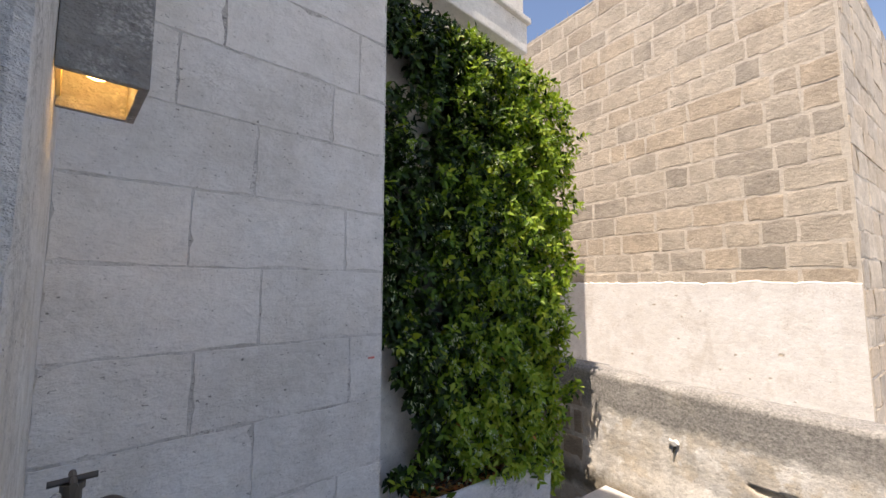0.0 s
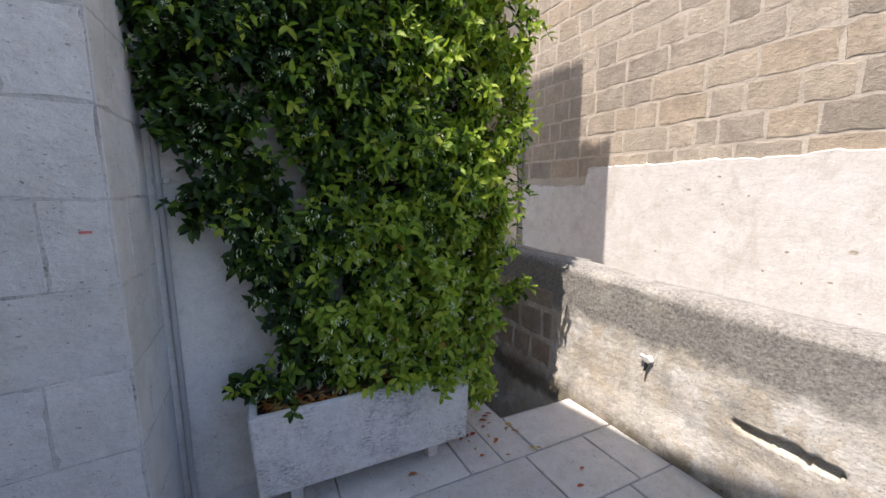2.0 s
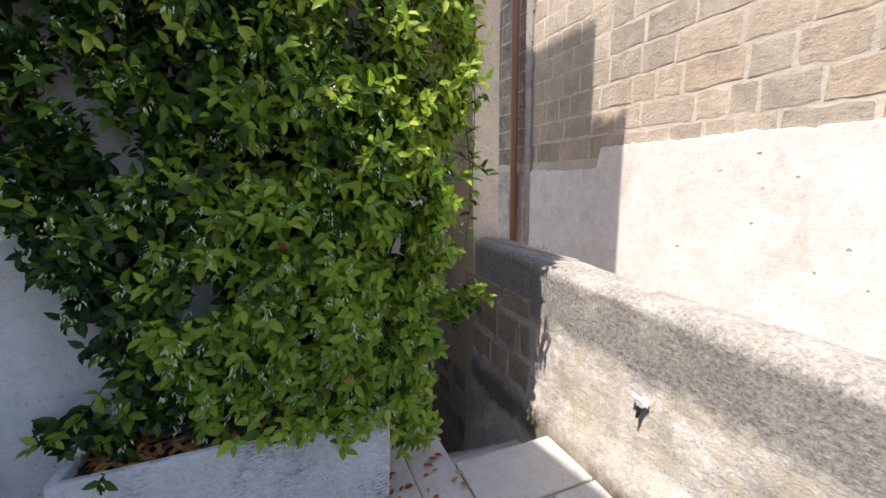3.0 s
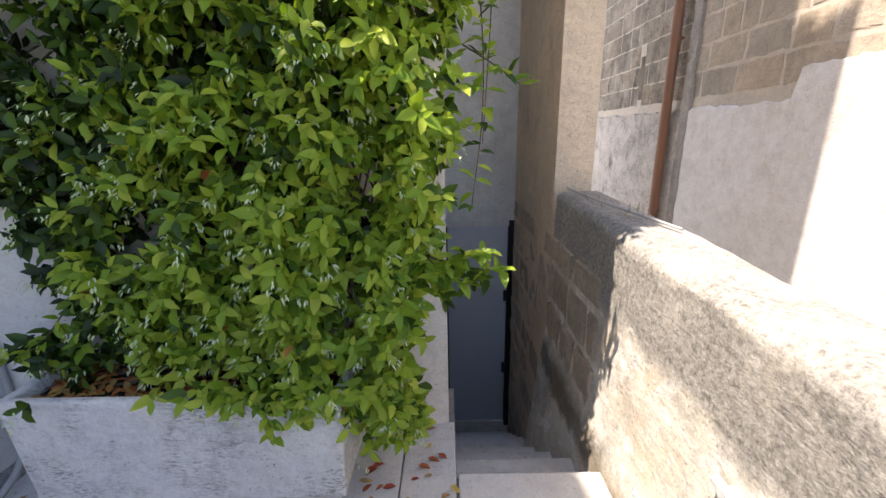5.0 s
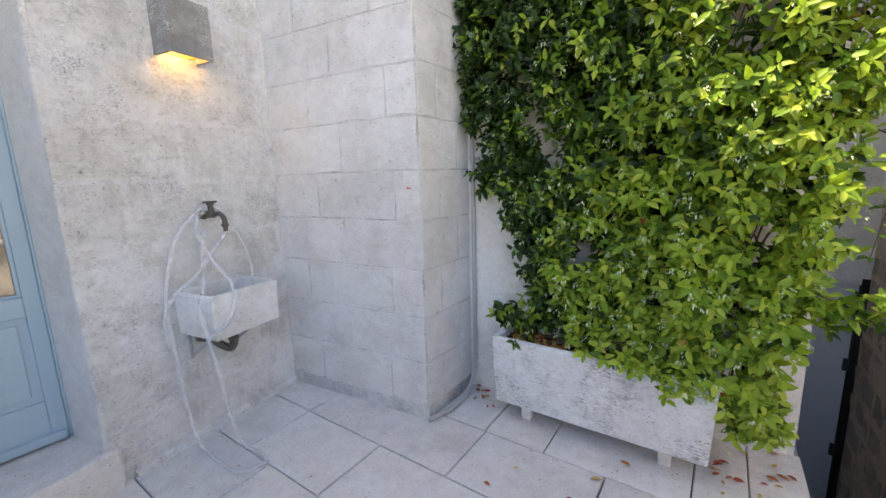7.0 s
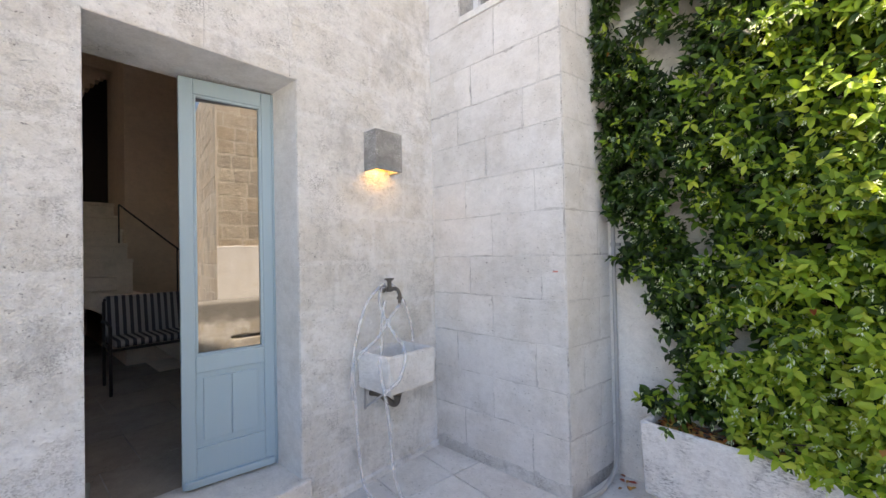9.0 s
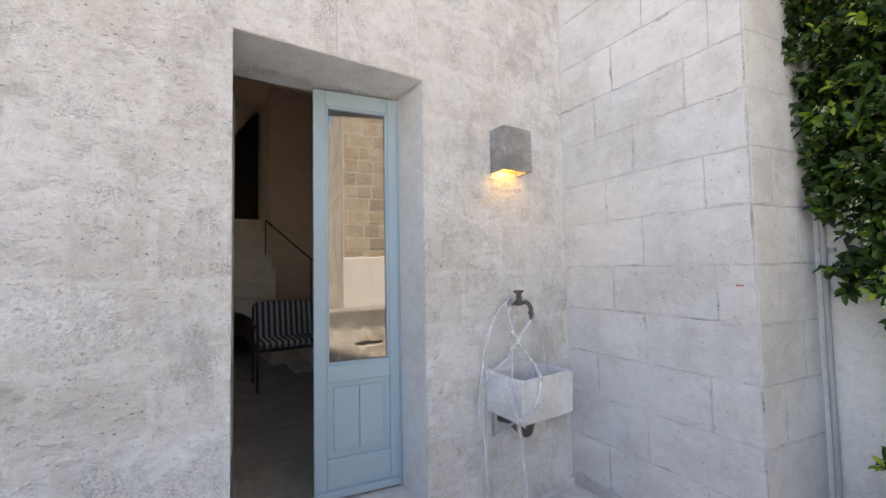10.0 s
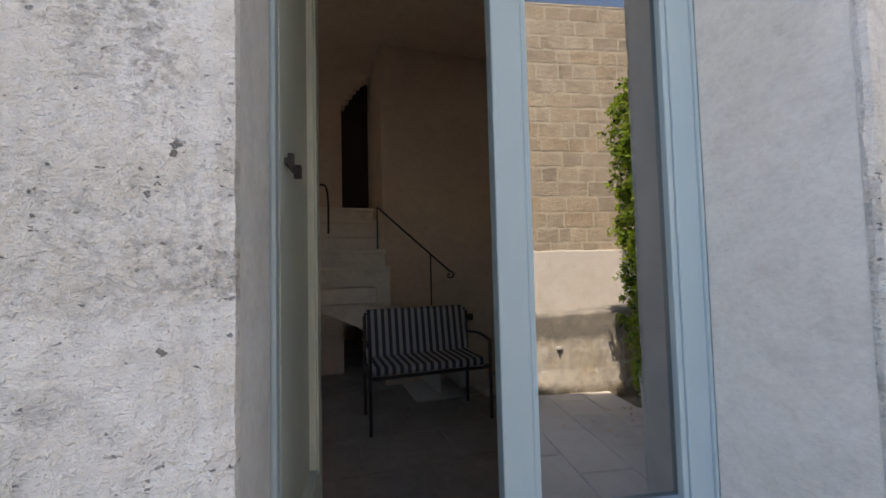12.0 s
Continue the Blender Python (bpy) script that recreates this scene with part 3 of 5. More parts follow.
# stair going down between the ivy wall and the parapet
for k in range(9):
    tread = bmesh.new()
    box(tread, (2.33, 2.045 + 0.235 * k, -2.2), (3.0, 2.30 + 0.235 * k, -0.185 * (k + 1)), 0.008)
    structure("stair_tread", tread, PAVING, "worn stone step going down")
structure("stair_landing", boxes(((2.33, 4.1, -2.2), (3.0, 4.6, -1.70))), PAVING)

# threshold before the door
step = bmesh.new()
box(step, (-0.46, DOOR[0] - 0.0, -0.1), (0.035, DOOR[1] + 0.035, 0.19), 0.012)
structure("door_step", step, PAVING, "worn stone door step", at=DOOR_FRAME)
# plaster skirts at the foot of the walls
skirt = bmesh.new()
for k in range(30):
    y = -1.04 + k * 0.035
    box(skirt, (-0.01, y, -0.02), (0.012 + 0.006 * noise.noise((k * 0.6, 1, 0)), y + 0.036, 0.075 + 0.03 * noise.noise((k * 0.5, 0, 0))))
structure("baseboard", skirt, GROOVE, "flaking grey foot of the pier wall", at=PIER_FRAME)
fillet = bmesh.new()
tube(fillet, [(0.0, -1.0, 0.0), (0.0, -0.5, 0.0), (0.0, 0.0, 0.0)], 0.03, 8)
structure("trim", fillet, WHITEWASH, "rounded mortar fillet along the wall foot", at=DOOR_FRAME)

# room behind the door
room = Matrix(DOOR_FRAME)
stair_room = room @ Matrix.Translation((0, 0.115, 0.05))
structure("floor_inside", boxes(((-7.0, -4.2, -0.1), (-0.44, 1.6, 0.17))), PAVING_JOINT, at=room)
structure("ceiling", boxes(((-7.0, -4.2, 3.9), (-0.45, 0.30, 4.1))), INSIDE, "dim vaulted ceiling", at=room)
structure("wall_inside_back", boxes(((-4.1, -1.29, -0.05), (-3.91, 0.13, 3.93))), INSIDE, "dim brown inner wall", at=stair_room)
# Opening added in this unseen wall so sky light brightens the room.
structure("wall_inside_south", boxes(((-7.0, -4.3, 0.0), (-2.9, -4.2, 3.95)), ((-2.0, -4.3, 0.0), (-0.45, -4.2, 3.95)), ((-2.9, -4.3, 0.0), (-2.0, -4.2, 1.0)), ((-2.9, -4.3, 2.4), (-2.0, -4.2, 3.95))), INSIDE, at=room)
structure("wall_inside_north", boxes(((-4.1, 0.25, 0.0), (-0.452, 0.345, 3.95))), INSIDE, at=room)
structure("wall_inside_west", boxes(((-7.1, -4.3, 0.0), (-7.0, 0.3, 3.95))), INSIDE, at=room)
structure("wall_stair_west", boxes(((-7.0, -1.289, 0.0), (-4.1, -1.25, 3.95))), INSIDE, at=stair_room)
structure("wall_stair_south", boxes(((-6.0, -2.6, 0.0), (-4.62, -1.66, 3.95))), INSIDE, at=stair_room)
# Near-black sheet added to paint the unlit depth of the passage.
structure("passage_dark_sheet", boxes(((-5.02, -1.66, 1.8), (-4.96, -1.29, 3.9))), mat("passage_dark", (0.018, 0.014, 0.011), 0.6)[0], "dark sheet standing for the unlit passage at the stair head", at=stair_room)
# arched head over the dark passage at the top of the steps
arch = bmesh.new()
lip = [(-1.66 + 0.40 * k / 8, 3.40 + 0.42 * math.sin(0.5 * math.pi * k / 8)) for k in range(9)]
for (ya, za), (yb, zb) in zip(lip, lip[1:]):
    box(arch, (-4.80, ya, min(za, zb)), (-4.62, yb, 3.9))
structure("wall_stair_arch", arch, INSIDE, at=stair_room)

# stair in the room: a lower flight along the back wall, a landing, and steps going on
def inner_stair():
    st = thing("indoor_staircase", "pale stone staircase with a curved underside in a dim room", "staircase", stair_room)
    for k in range(5):
        bm = bmesh.new()
        z = 1.20 - 0.2 * (k + 1)
        box(bm, (-3.905, -1.50 + 0.26 * k, z - 0.16), (-3.17, -1.22 + 0.26 * k, z), 0.01)
        part("step", bm, STEP_STONE, st)
    bm = bmesh.new()
    box(bm, (-3.95, -2.6, 1.06), (-3.17, -1.48, 1.20), 0.01)
    part("landing", bm, STEP_STONE, st)
    for k in range(5):
        bm = bmesh.new()
        box(bm, (-3.80 - 0.26 * (k + 1), -2.0, 1.0 + 0.18 * k), (-3.50 - 0.26 * k, -1.295, 1.20 + 0.18 * (k + 1)), 0.01)
        box(bm, (-3.82 - 0.26 * k, -2.0, 1.165 + 0.18 * (k + 1)), (-3.455 - 0.26 * k, -1.295, 1.205 + 0.18 * (k + 1)), 0.006)
        part("step", bm, STEP_STONE, st)
    bm = bmesh.new()
    verts = []
    for y, z in [(-2.6, 1.1), (-2.2, 1.05), (-1.9, 0.98), (-1.65, 0.86), (-1.45, 0.70), (-1.25, 0.52), (-1.0, 0.28), (-0.9, 0.19)]:
        verts.append((bm.verts.new((-3.2, y, z)), bm.verts.new((-3.2, y, min(1.12, 1.05 - max(0, y + 1.5) * 0.77) )), bm.verts.new((-3.9, y, z))))
    for a, b in zip(verts, verts[1:]):
        bm.faces.new((a[0], b[0], b[1], a[1]))
        bm.faces.new((a[0], a[2], b[2], b[0]))
    part("stringer", bm, STEP_STONE, st, "pale stringer with an arched underside")
    return st


inner_stair()
rail = thing("stair_handrail", "thin black iron handrail with a scrolled end", "handrail", stair_room)
bm = bmesh.new()
tube(bm, spline([(-3.84, -1.36, 2.02), (-3.84, -0.95, 1.66), (-3.84, -0.56, 1.32)], 6), 0.011, 8)
part("rail", bm, IRON, rail)
bm = bmesh.new()
tube(bm, [(-3.84, -0.56 + 0.055 * math.sin(a) * (1 - a / 9), 1.275 + 0.045 * math.cos(a) * (1 - a / 9)) for a in [0.5 * k for k in range(14)]], 0.009, 6)
part("scroll", bm, IRON, rail)
for y, z0, z1 in ((-1.36, 1.0, 2.02), (-0.78, 0.5, 1.5)):
    bm = bmesh.new()
    tube(bm, [(-3.84, y, z0), (-3.84, y, z1)], 0.009, 6)
    part("baluster", bm, IRON, rail)
rail2 = thing("upper_handrail", "black iron handrail beside the upper steps", "handrail", stair_room)
bm = bmesh.new()
tube(bm, spline([(-3.9, -2.2, 2.25), (-3.9, -1.95, 2.25), (-4.0, -1.86, 2.19), (-4.02, -1.85, 1.7)], 6), 0.011, 8)
part("rail", bm, IRON, rail2)


def bench():
    b = thing("garden_bench", "black metal bench with blue-grey striped cushions", "bench", room @ Matrix.Translation((-2.66, -1.505, 0.17)))
    for x, y, z in ((0, 0, 0.64), (0, 0.98, 0.64), (-0.47, 0.02, 0.84), (-0.47, 0.96, 0.84)):
        bm = bmesh.new()
        tube(bm, [(x, y, 0), (x, y, z)], 0.014, 8)
        part("leg", bm, IRON, b)
    bm = bmesh.new()
    for p, q in (((0, 0, 0.42), (0, 0.98, 0.42)), ((-0.47, 0.0, 0.42), (-0.47, 0.98, 0.42)), ((0, 0, 0.42), (-0.47, 0.02, 0.42)), ((0, 0.98, 0.42), (-0.47, 0.96, 0.42))):
        tube(bm, [p, q], 0.014, 8)
    part("seat_frame", bm, IRON, b)
    bm = bmesh.new()
    tube(bm, [(-0.50, 0.02, 0.85), (-0.50, 0.96, 0.85)], 0.013, 8)
    part("back_frame", bm, IRON, b)
    for y in (0.0, 0.98):
        bm = bmesh.new()
        tube(bm, spline([(0.0, y, 0.63), (-0.2, y, 0.66), (-0.47, y, 0.64)], 5), 0.013, 8)
        part("armrest", bm, IRON, b)
    bm = bmesh.new()
    box(bm, (-0.46, 0.03, 0.435), (0.01, 0.95, 0.50), 0.025)
    part("seat_cushion", bm, STRIPES, b, smooth=True)
    bm = bmesh.new()
    box(bm, (-0.035, 0.03, 0.0), (0.035, 0.95, 0.42), 0.028)
    part("back_cushion", bm, STRIPES, b, smooth=True, at=pose(-0.44, 0, 0.475, 0, -12, 0))
    return b


bench()
# Thin pale sheet marking a paler patch of floor.
rug = structure("rug", boxes(((-3.86, -1.0, 0.176), (-3.25, -0.25, 0.184))), STEP_STONE, "pale flat patch on the floor", at=room)
tagged(rug, "pale flat patch on the floor under the bench", "rug")


socket = thing("wall_socket", "small dark electrical socket on the inner wall", "socket", stair_room @ Matrix.Translation((-3.908, -0.36, 0.75)))
part("plate", box(bmesh.new(), (0.0, 0.0, 0.0), (0.012, 0.09, 0.075), 0.004), IRON, socket)


# ---- the door ----
def door_leaf(name, label, width, material, at, glass=True):
    leaf = thing(name, label, "door", at)
    leaf["kind"] = "structure"
    t, h, s, e = 0.045, 2.188, 0.066, 0.056
    for nm, y0, y1, z0, z1 in (("stile", 0, s, 0, h), ("stile", width - e, width, 0, h), ("top_rail", s, width - e, h - 0.085, h), ("lock_rail", s, width - e, 0.60, 0.69), ("bottom_rail", s, width - e, 0.0, 0.20)):
        bm = bmesh.new()
        box(bm, (-t, y0, z0), (0, y1, z1), 0.005)
        part(nm, bm, material, leaf)
    bm = bmesh.new()
    box(bm, (-0.034, s - 0.005, 0.195), (-0.014, width - e + 0.005, 0.605))
    mid = (s + width - e) / 2
    box(bm, (-0.03, s + 0.035, 0.235), (-0.005, mid - 0.0015, 0.57), 0.005)
    box(bm, (-0.03, mid + 0.0015, 0.235), (-0.005, width - e - 0.035, 0.57), 0.005)
    part("panel", bm, material, leaf)
    for y0, y1, z0, z1 in ((s, s + 0.014, 0.69, h - 0.085), (width - e - 0.014, width - e, 0.69, h - 0.085), (s, width - e, 0.69, 0.703), (s, width - e, h - 0.098, h - 0.085)):
        bm = bmesh.new()
        box(bm, (-0.03, y0, z0), (-0.004, y1, z1), 0.004)
        part("glazing_bead", bm, material, leaf)
    bm = bmesh.new()
    box(bm, (-0.006, 0.01, 0.005), (0.024, width - 0.01, 0.045), 0.008)
    part("weather_bar", bm, material, leaf, "worn weather bar at the foot")
    bm = bmesh.new()
    box(bm, (-0.027, s, 0.69), (-0.022, width - e, h - 0.085))
    pane = part("pane", bm, GLASS if glass else material, leaf)
    pane.visible_shadow = False
    return leaf


frame_thing = thing("door_frame", "narrow blue painted door frame", "door frame", DOOR_FRAME)
frame_thing["kind"] = "structure"
for nm, a, b in (("jamb", (-0.37, DOOR[1] - 0.014, 0.19), (-0.285, DOOR[1] - 0.001, 2.39)), ("jamb", (-0.37, DOOR[0] + 0.001, 0.19), (-0.285, DOOR[0] + 0.014, 2.39))):
    part(nm, box(bmesh.new(), a, b, 0.006), BLUE, frame_thing)
LEAF_W = 0.466
hinge = DOOR_FRAME @ Matrix.Translation((-0.288, DOOR[1] - 0.0155, 0.20))
door_leaf("door_1", "pale blue glazed door leaf, nearly shut", LEAF_W, BLUE, hinge @ pose(0, 0, 0, 0, 0, -10.2) @ Matrix.Translation((0, -LEAF_W, 0)))
hinge2 = DOOR_FRAME @ Matrix.Translation((-0.33, DOOR[0] + 0.016, 0.20))
door_2 = door_leaf("door_2", "grey-green door leaf standing open inwards", LEAF_W, GREYGREEN, hinge2 @ pose(0, 0, 0, 0, 0, 81), False)
bm = bmesh.new()
box(bm, (0.0, 0.03, 1.392), (0.008, 0.12, 1.404), 0.002)
box(bm, (0.006, 0.028, 1.386), (0.016, 0.04, 1.412), 0.002)
box(bm, (0.0, 0.108, 1.386), (0.014, 0.122, 1.412), 0.002)
part("latch", bm, IRON, door_2, "black iron latch")
# smooth render on the door reveals
for nm, a, b in (("reveal", (-0.284, DOOR[1] - 0.004, 0.19), (-0.004, DOOR[1] + 0.02, 2.396)), ("reveal", (-0.284, DOOR[0] - 0.02, 0.19), (-0.004, DOOR[0] + 0.004, 2.396)), ("reveal", (-0.284, DOOR[0] + 0.004, 2.396), (-0.004, DOOR[1] - 0.004, 2.41))):
    structure("trim", boxes((a, b)), REVEAL, "smooth rendered door reveal", at=DOOR_FRAME)


# ---- upper windows ----
def window(name, at, y0, y1, z0, z1, label):
    w = thing(name, label, "window", at)
    w["kind"] = "structure"
    d0, d1 = -0.20, -0.15
    for nm, a, b in (("window_frame", (d0, y0, z0), (d1, y0 + 0.05, z1)), ("window_frame", (d0, y1 - 0.05, z0), (d1, y1, z1)), ("window_frame", (d0, y0 + 0.05, z1 - 0.05), (d1, y1 - 0.05, z1)), ("window_frame", (d0, y0 + 0.05, z0), (d1, y1 - 0.05, z0 + 0.06)), ("mullion", (d0 + 0.005, (y0 + y1) / 2 - 0.03, z0 + 0.06), (d1 + 0.01, (y0 + y1) / 2 + 0.03, z1 - 0.05))):
        part(nm, box(bmesh.new(), a, b, 0.006), WHITE_WOOD, w)
    for a, b in ((y0 + 0.05, (y0 + y1) / 2 - 0.03), ((y0 + y1) / 2 + 0.03, y1 - 0.05)):
        part("pane", boxes(((-0.182, a, z0 + 0.06), (-0.177, b, z1 - 0.05))), PANE_BLUE, w)
    return w


window("window_1", IVY_FRAME, *WINDOW_IVY, "white painted window above the climbing plant")
window("window_2", PIER_FRAME, *WINDOW_UP, "white painted window high in the pier")
ledge = bmesh.new()
box(ledge, (-0.02, -1.62, 3.48), (0.13, -0.13, 3.73), 0.012)
box(ledge, (-0.02, -1.64, 3.73), (0.16, -0.11, 3.775), 0.01)
structure("window_sill", ledge, IVY_WALL, "stained white stone ledge under the window", at=IVY_FRAME)
sill = bmesh.new()
box(sill, (-0.2, WINDOW_UP[0] - 0.01, 3.03), (0.012, WINDOW_UP[1] + 0.03, 3.08), 0.006)
structure("window_sill", sill, REVEAL, at=PIER_FRAME)


# ---- things on the house wall ----
def wall_lamp():
    lamp = thing("wall_lamp", "grey stone box wall lamp with a lit warm bulb", "lamp", DOOR_FRAME @ Matrix.Translation((0, -0.637, 1.95)))
    w, d, h, t = 0.215, 0.125, 0.25, 0.016
    for a, b in (((0.001, 0, 0), (d, t, h)), ((0.001, w - t, 0), (d, w, h)), ((d - t, t, 0), (d, w - t, h)), ((0.001, t, h - t), (d - t, w - t, h))):
        part("shade", box(bmesh.new(), a, b, 0.003), LAMP_STONE, lamp)
    part("back_plate", boxes(((0.001, t, 0.02), (0.008, w - t, h - t))), mat("warm_reflector", (0.75, 0.55, 0.22), 0.5)[0], lamp)
    bm = bmesh.new()
    bmesh.ops.create_uvsphere(bm, u_segments=14, v_segments=10, radius=0.026, matrix=Matrix.Translation((0.055, 0.085, 0.052)))
    tube(bm, [(0.055, 0.085, 0.07), (0.055, 0.085, 0.13)], 0.014, 10)
    part("bulb", bm, BULB, lamp, "glowing yellow bulb", smooth=True)
    glow_lamp = new("bulb_light", bpy.data.lights.new("bulb_light", "POINT"))
    glow_lamp.data.energy, glow_lamp.data.color, glow_lamp.data.shadow_soft_size = 0.09, (1.0, 0.62, 0.22), 0.025
    glow_lamp.matrix_basis = DOOR_FRAME @ Matrix.Translation((0.06, -0.552, 1.968))
    return lamp


wall_lamp()


def stone_sink():
    s = thing("wall_sink", "small mottled stone basin bracketed to the wall", "sink", DOOR_FRAME @ Matrix.Translation((0, -0.715, 0.60)))
    w, d, h, t = 0.385, 0.30, 0.222, 0.028
    bm = bmesh.new()
    out = [(0.0, 0.0), (d, 0.0), (d, w), (0.0, w)]
    inn = [(t, t), (d - t, t), (d - t, w - t), (t, w - t)]
    k = lambda p, f: (d / 2 + (p[0] - d / 2) * f, w / 2 + (p[1] - w / 2) * f)
    lo = [bm.verts.new((max(0.0, k(p, 0.97)[0]) if p[0] else 0.0, k(p, 0.97)[1], 0)) for p in out]
    up = [bm.verts.new((*p, h)) for p in out]
    iu = [bm.verts.new((*p, h)) for p in inn]
    il = [bm.verts.new((*k(p, 0.9), 0.04)) for p in inn]
    bm.faces.new(lo[::-1]), bm.faces.new(il)
    for i in range(4):
        j = (i + 1) % 4
        bm.faces.new((lo[i], lo[j], up[j], up[i])), bm.faces.new((up[i], up[j], iu[j], iu[i])), bm.faces.new((iu[i], iu[j], il[j], il[i]))
    bmesh.ops.bevel(bm, geom=list(bm.edges), offset=0.007, segments=2, affect="EDGES")
    part("basin", bm, plaster("basin_stone", (0.82, 0.81, 0.80), (0.62, 0.60, 0.57), (0.28, 0.26, 0.24), 0.5, 0.4, 91.0), s)
    bm = bmesh.new()
    tube(bm, spline([(0.15, 0.19, 0.0), (0.15, 0.19, -0.09), (0.13, 0.18, -0.125), (0.10, 0.15, -0.10), (0.07, 0.12, -0.06), (0.0, 0.10, -0.06)], 6), 0.021, 12)
    tube(bm, [(0.15, 0.19, -0.055), (0.15, 0.19, -0.075)], 0.027, 12)
    part("waste_trap", bm, BRASS, s, "dark brass bottle trap", smooth=True)
    for y in (0.05, 0.32):
        bm = bmesh.new()
        tube(bm, [(0.004, y, -0.15), (0.004, y, -0.005), (0.25, y, -0.006)], 0.008, 6)
        tube(bm, [(0.004, y, -0.14), (0.20, y, -0.008)], 0.007, 6)
        part("bracket", bm, CONDUIT, s)
    return s


stone_sink()


def garden_tap():
    t = thing("garden_tap", "dark brass garden tap with a cross handle", "tap", DOOR_FRAME @ Matrix.Translation((0, -0.505, 1.19)))
    bm = bmesh.new()
    tube(bm, [(0.0, 0, 0), (0.012, 0, 0)], 0.026, 14)
    part("wall_flange", bm, BRASS, t)
    bm = bmesh.new()
    tube(bm, spline([(0.005, 0, 0), (0.05, 0, -0.003), (0.085, 0, 0.0), (0.125, 0.008, 0.005), (0.15, 0.012, -0.02), (0.152, 0.012, -0.05)], 6), 0.0125, 12)
    tube(bm, [(0.152, 0.012, -0.045), (0.152, 0.012, -0.06)], 0.0175, 12)
    part("spout", bm, BRASS, t, smooth=True)
    bm = bmesh.new()
    tube(bm, [(0.07, 0, -0.015), (0.07, 0, 0.02)], 0.02, 14)
    tube(bm, [(0.07, 0, 0.02), (0.07, 0, 0.05)], 0.014, 12)
    tube(bm, [(0.07, 0, 0.05), (0.07, 0, 0.062)], 0.018, 12)
    part("valve_body", bm, BRASS, t)
    bm = bmesh.new()
    tube(bm, [(0.07, -0.036, 0.066), (0.07, 0.036, 0.066)], 0.006, 8)
    tube(bm, [(0.036, 0, 0.066), (0.104, 0, 0.066)], 0.006, 8)
    part("cross_handle", bm, BRASS, t)
    bm = bmesh.new()
    tube(bm, [(0.152, 0.012, -0.06), (0.152, 0.012, -0.085)], 0.011, 10)
    part("hose_tail", bm, BRASS, t)
    return t


garden_tap()


def garden_hose():
    h = thing("garden_hose", "milky clear hose looped over the tap and down to the paving", "hose", DOOR_FRAME)
    loops = [
        [(0.05, -0.53, 1.222), (0.05, -0.562, 1.215), (0.05, -0.671, 1.118), (0.05, -0.738, 0.965), (0.05, -0.78, 0.773), (0.05, -0.769, 0.534), (0.06, -0.762, 0.283), (0.09, -0.75, 0.06), (0.17, -0.76, 0.014), (0.44, -0.795, 0.014), (0.52, -0.69, 0.014)],
        [(0.152, -0.493, 1.10), (0.15, -0.574, 1.018), (0.15, -0.68, 0.909), (0.11, -0.765, 0.83), (0.06, -0.80, 0.72), (0.04, -0.785, 0.55)],
        [(0.06, -0.53, 1.215), (0.09, -0.60, 1.17), (0.11, -0.61, 1.075), (0.20, -0.60, 0.95), (0.30, -0.605, 0.868), (0.32, -0.61, 0.79), (0.32, -0.66, 0.69), (0.31, -0.75, 0.645)],
        [(0.09, -0.56, 1.12), (0.12, -0.62, 0.96), (0.16, -0.65, 0.86), (0.24, -0.735, 0.77), (0.31, -0.757, 0.62), (0.31, -0.727, 0.43), (0.29, -0.69, 0.19), (0.31, -0.65, 0.02), (0.40, -0.655, 0.014), (0.51, -0.68, 0.014)],
        [(0.05, -0.48, 1.22), (0.05, -0.43, 1.19), (0.05, -0.373, 1.11), (0.05, -0.31, 0.968), (0.05, -0.285, 0.825), (0.05, -0.31, 0.74)],
    ]
    for pts in loops:
        bm = bmesh.new()
        tube(bm, spline(pts, 8), 0.0098, 12)
        part("hose_loop", bm, HOSE, h, smooth=True)
    return h


garden_hose()

# small marks: a red paint dash, a patch of fresh whitewash, hairline joints over the door
dash = bmesh.new()
box(dash, (0.010, -0.075, 1.292), (0.0135, -0.045, 1.300), 0.001)
mark = tagged(part("paint_mark", dash, mat("red_paint", (0.62, 0.18, 0.15), 0.7)[0], None, at=PIER_FRAME), "small faded red paint dash on the pier", "paint mark")
for y0, z0, z1 in ((-1.55, 2.40, 3.3), (-1.13, 2.40, 2.95)):
    crack = bmesh.new()
    for k in range(14):
        za, zb = z0 + (z1 - z0) * k / 14, z0 + (z1 - z0) * (k + 1) / 14
        w = 0.0012 + 0.0012 * abs(noise.noise((k, y0, 0)))
        yy = y0 + 0.008 * noise.noise((k * 0.7, y0, 1))
        box(crack, (-0.002, yy - w, za), (0.0012, yy + w, zb + 0.002))
    structure("trim", crack, GROOVE, "hairline joint in the lintel plaster", at=DOOR_FRAME)

# a torn patch of plaster beside the door
scar = bmesh.new()
bmesh.ops.create_grid(scar, x_segments=64, y_segments=48, size=0.5)
for v in scar.verts:
    a, b = v.co.x, v.co.y
    fade = max(0.0, 1 - (abs(2 * a) ** 3 + abs(2 * b) ** 3) - 0.35 * noise.noise((a * 7, b * 7, 3)))
    lump = 0.010 * max(0.0, noise.noise((a * 6 + 2, b * 6, 1)) + 0.1) + 0.006 * noise.noise((a * 22, b * 26, 5)) + 0.004 * noise.noise((a * 48, b * 52, 9))
    v.co = Vector((-0.004 + min(1.0, 2.2 * fade) * (0.0045 + 0.7 * lump), -2.45 + 0.38 * a, 1.23 + 0.30 * b))
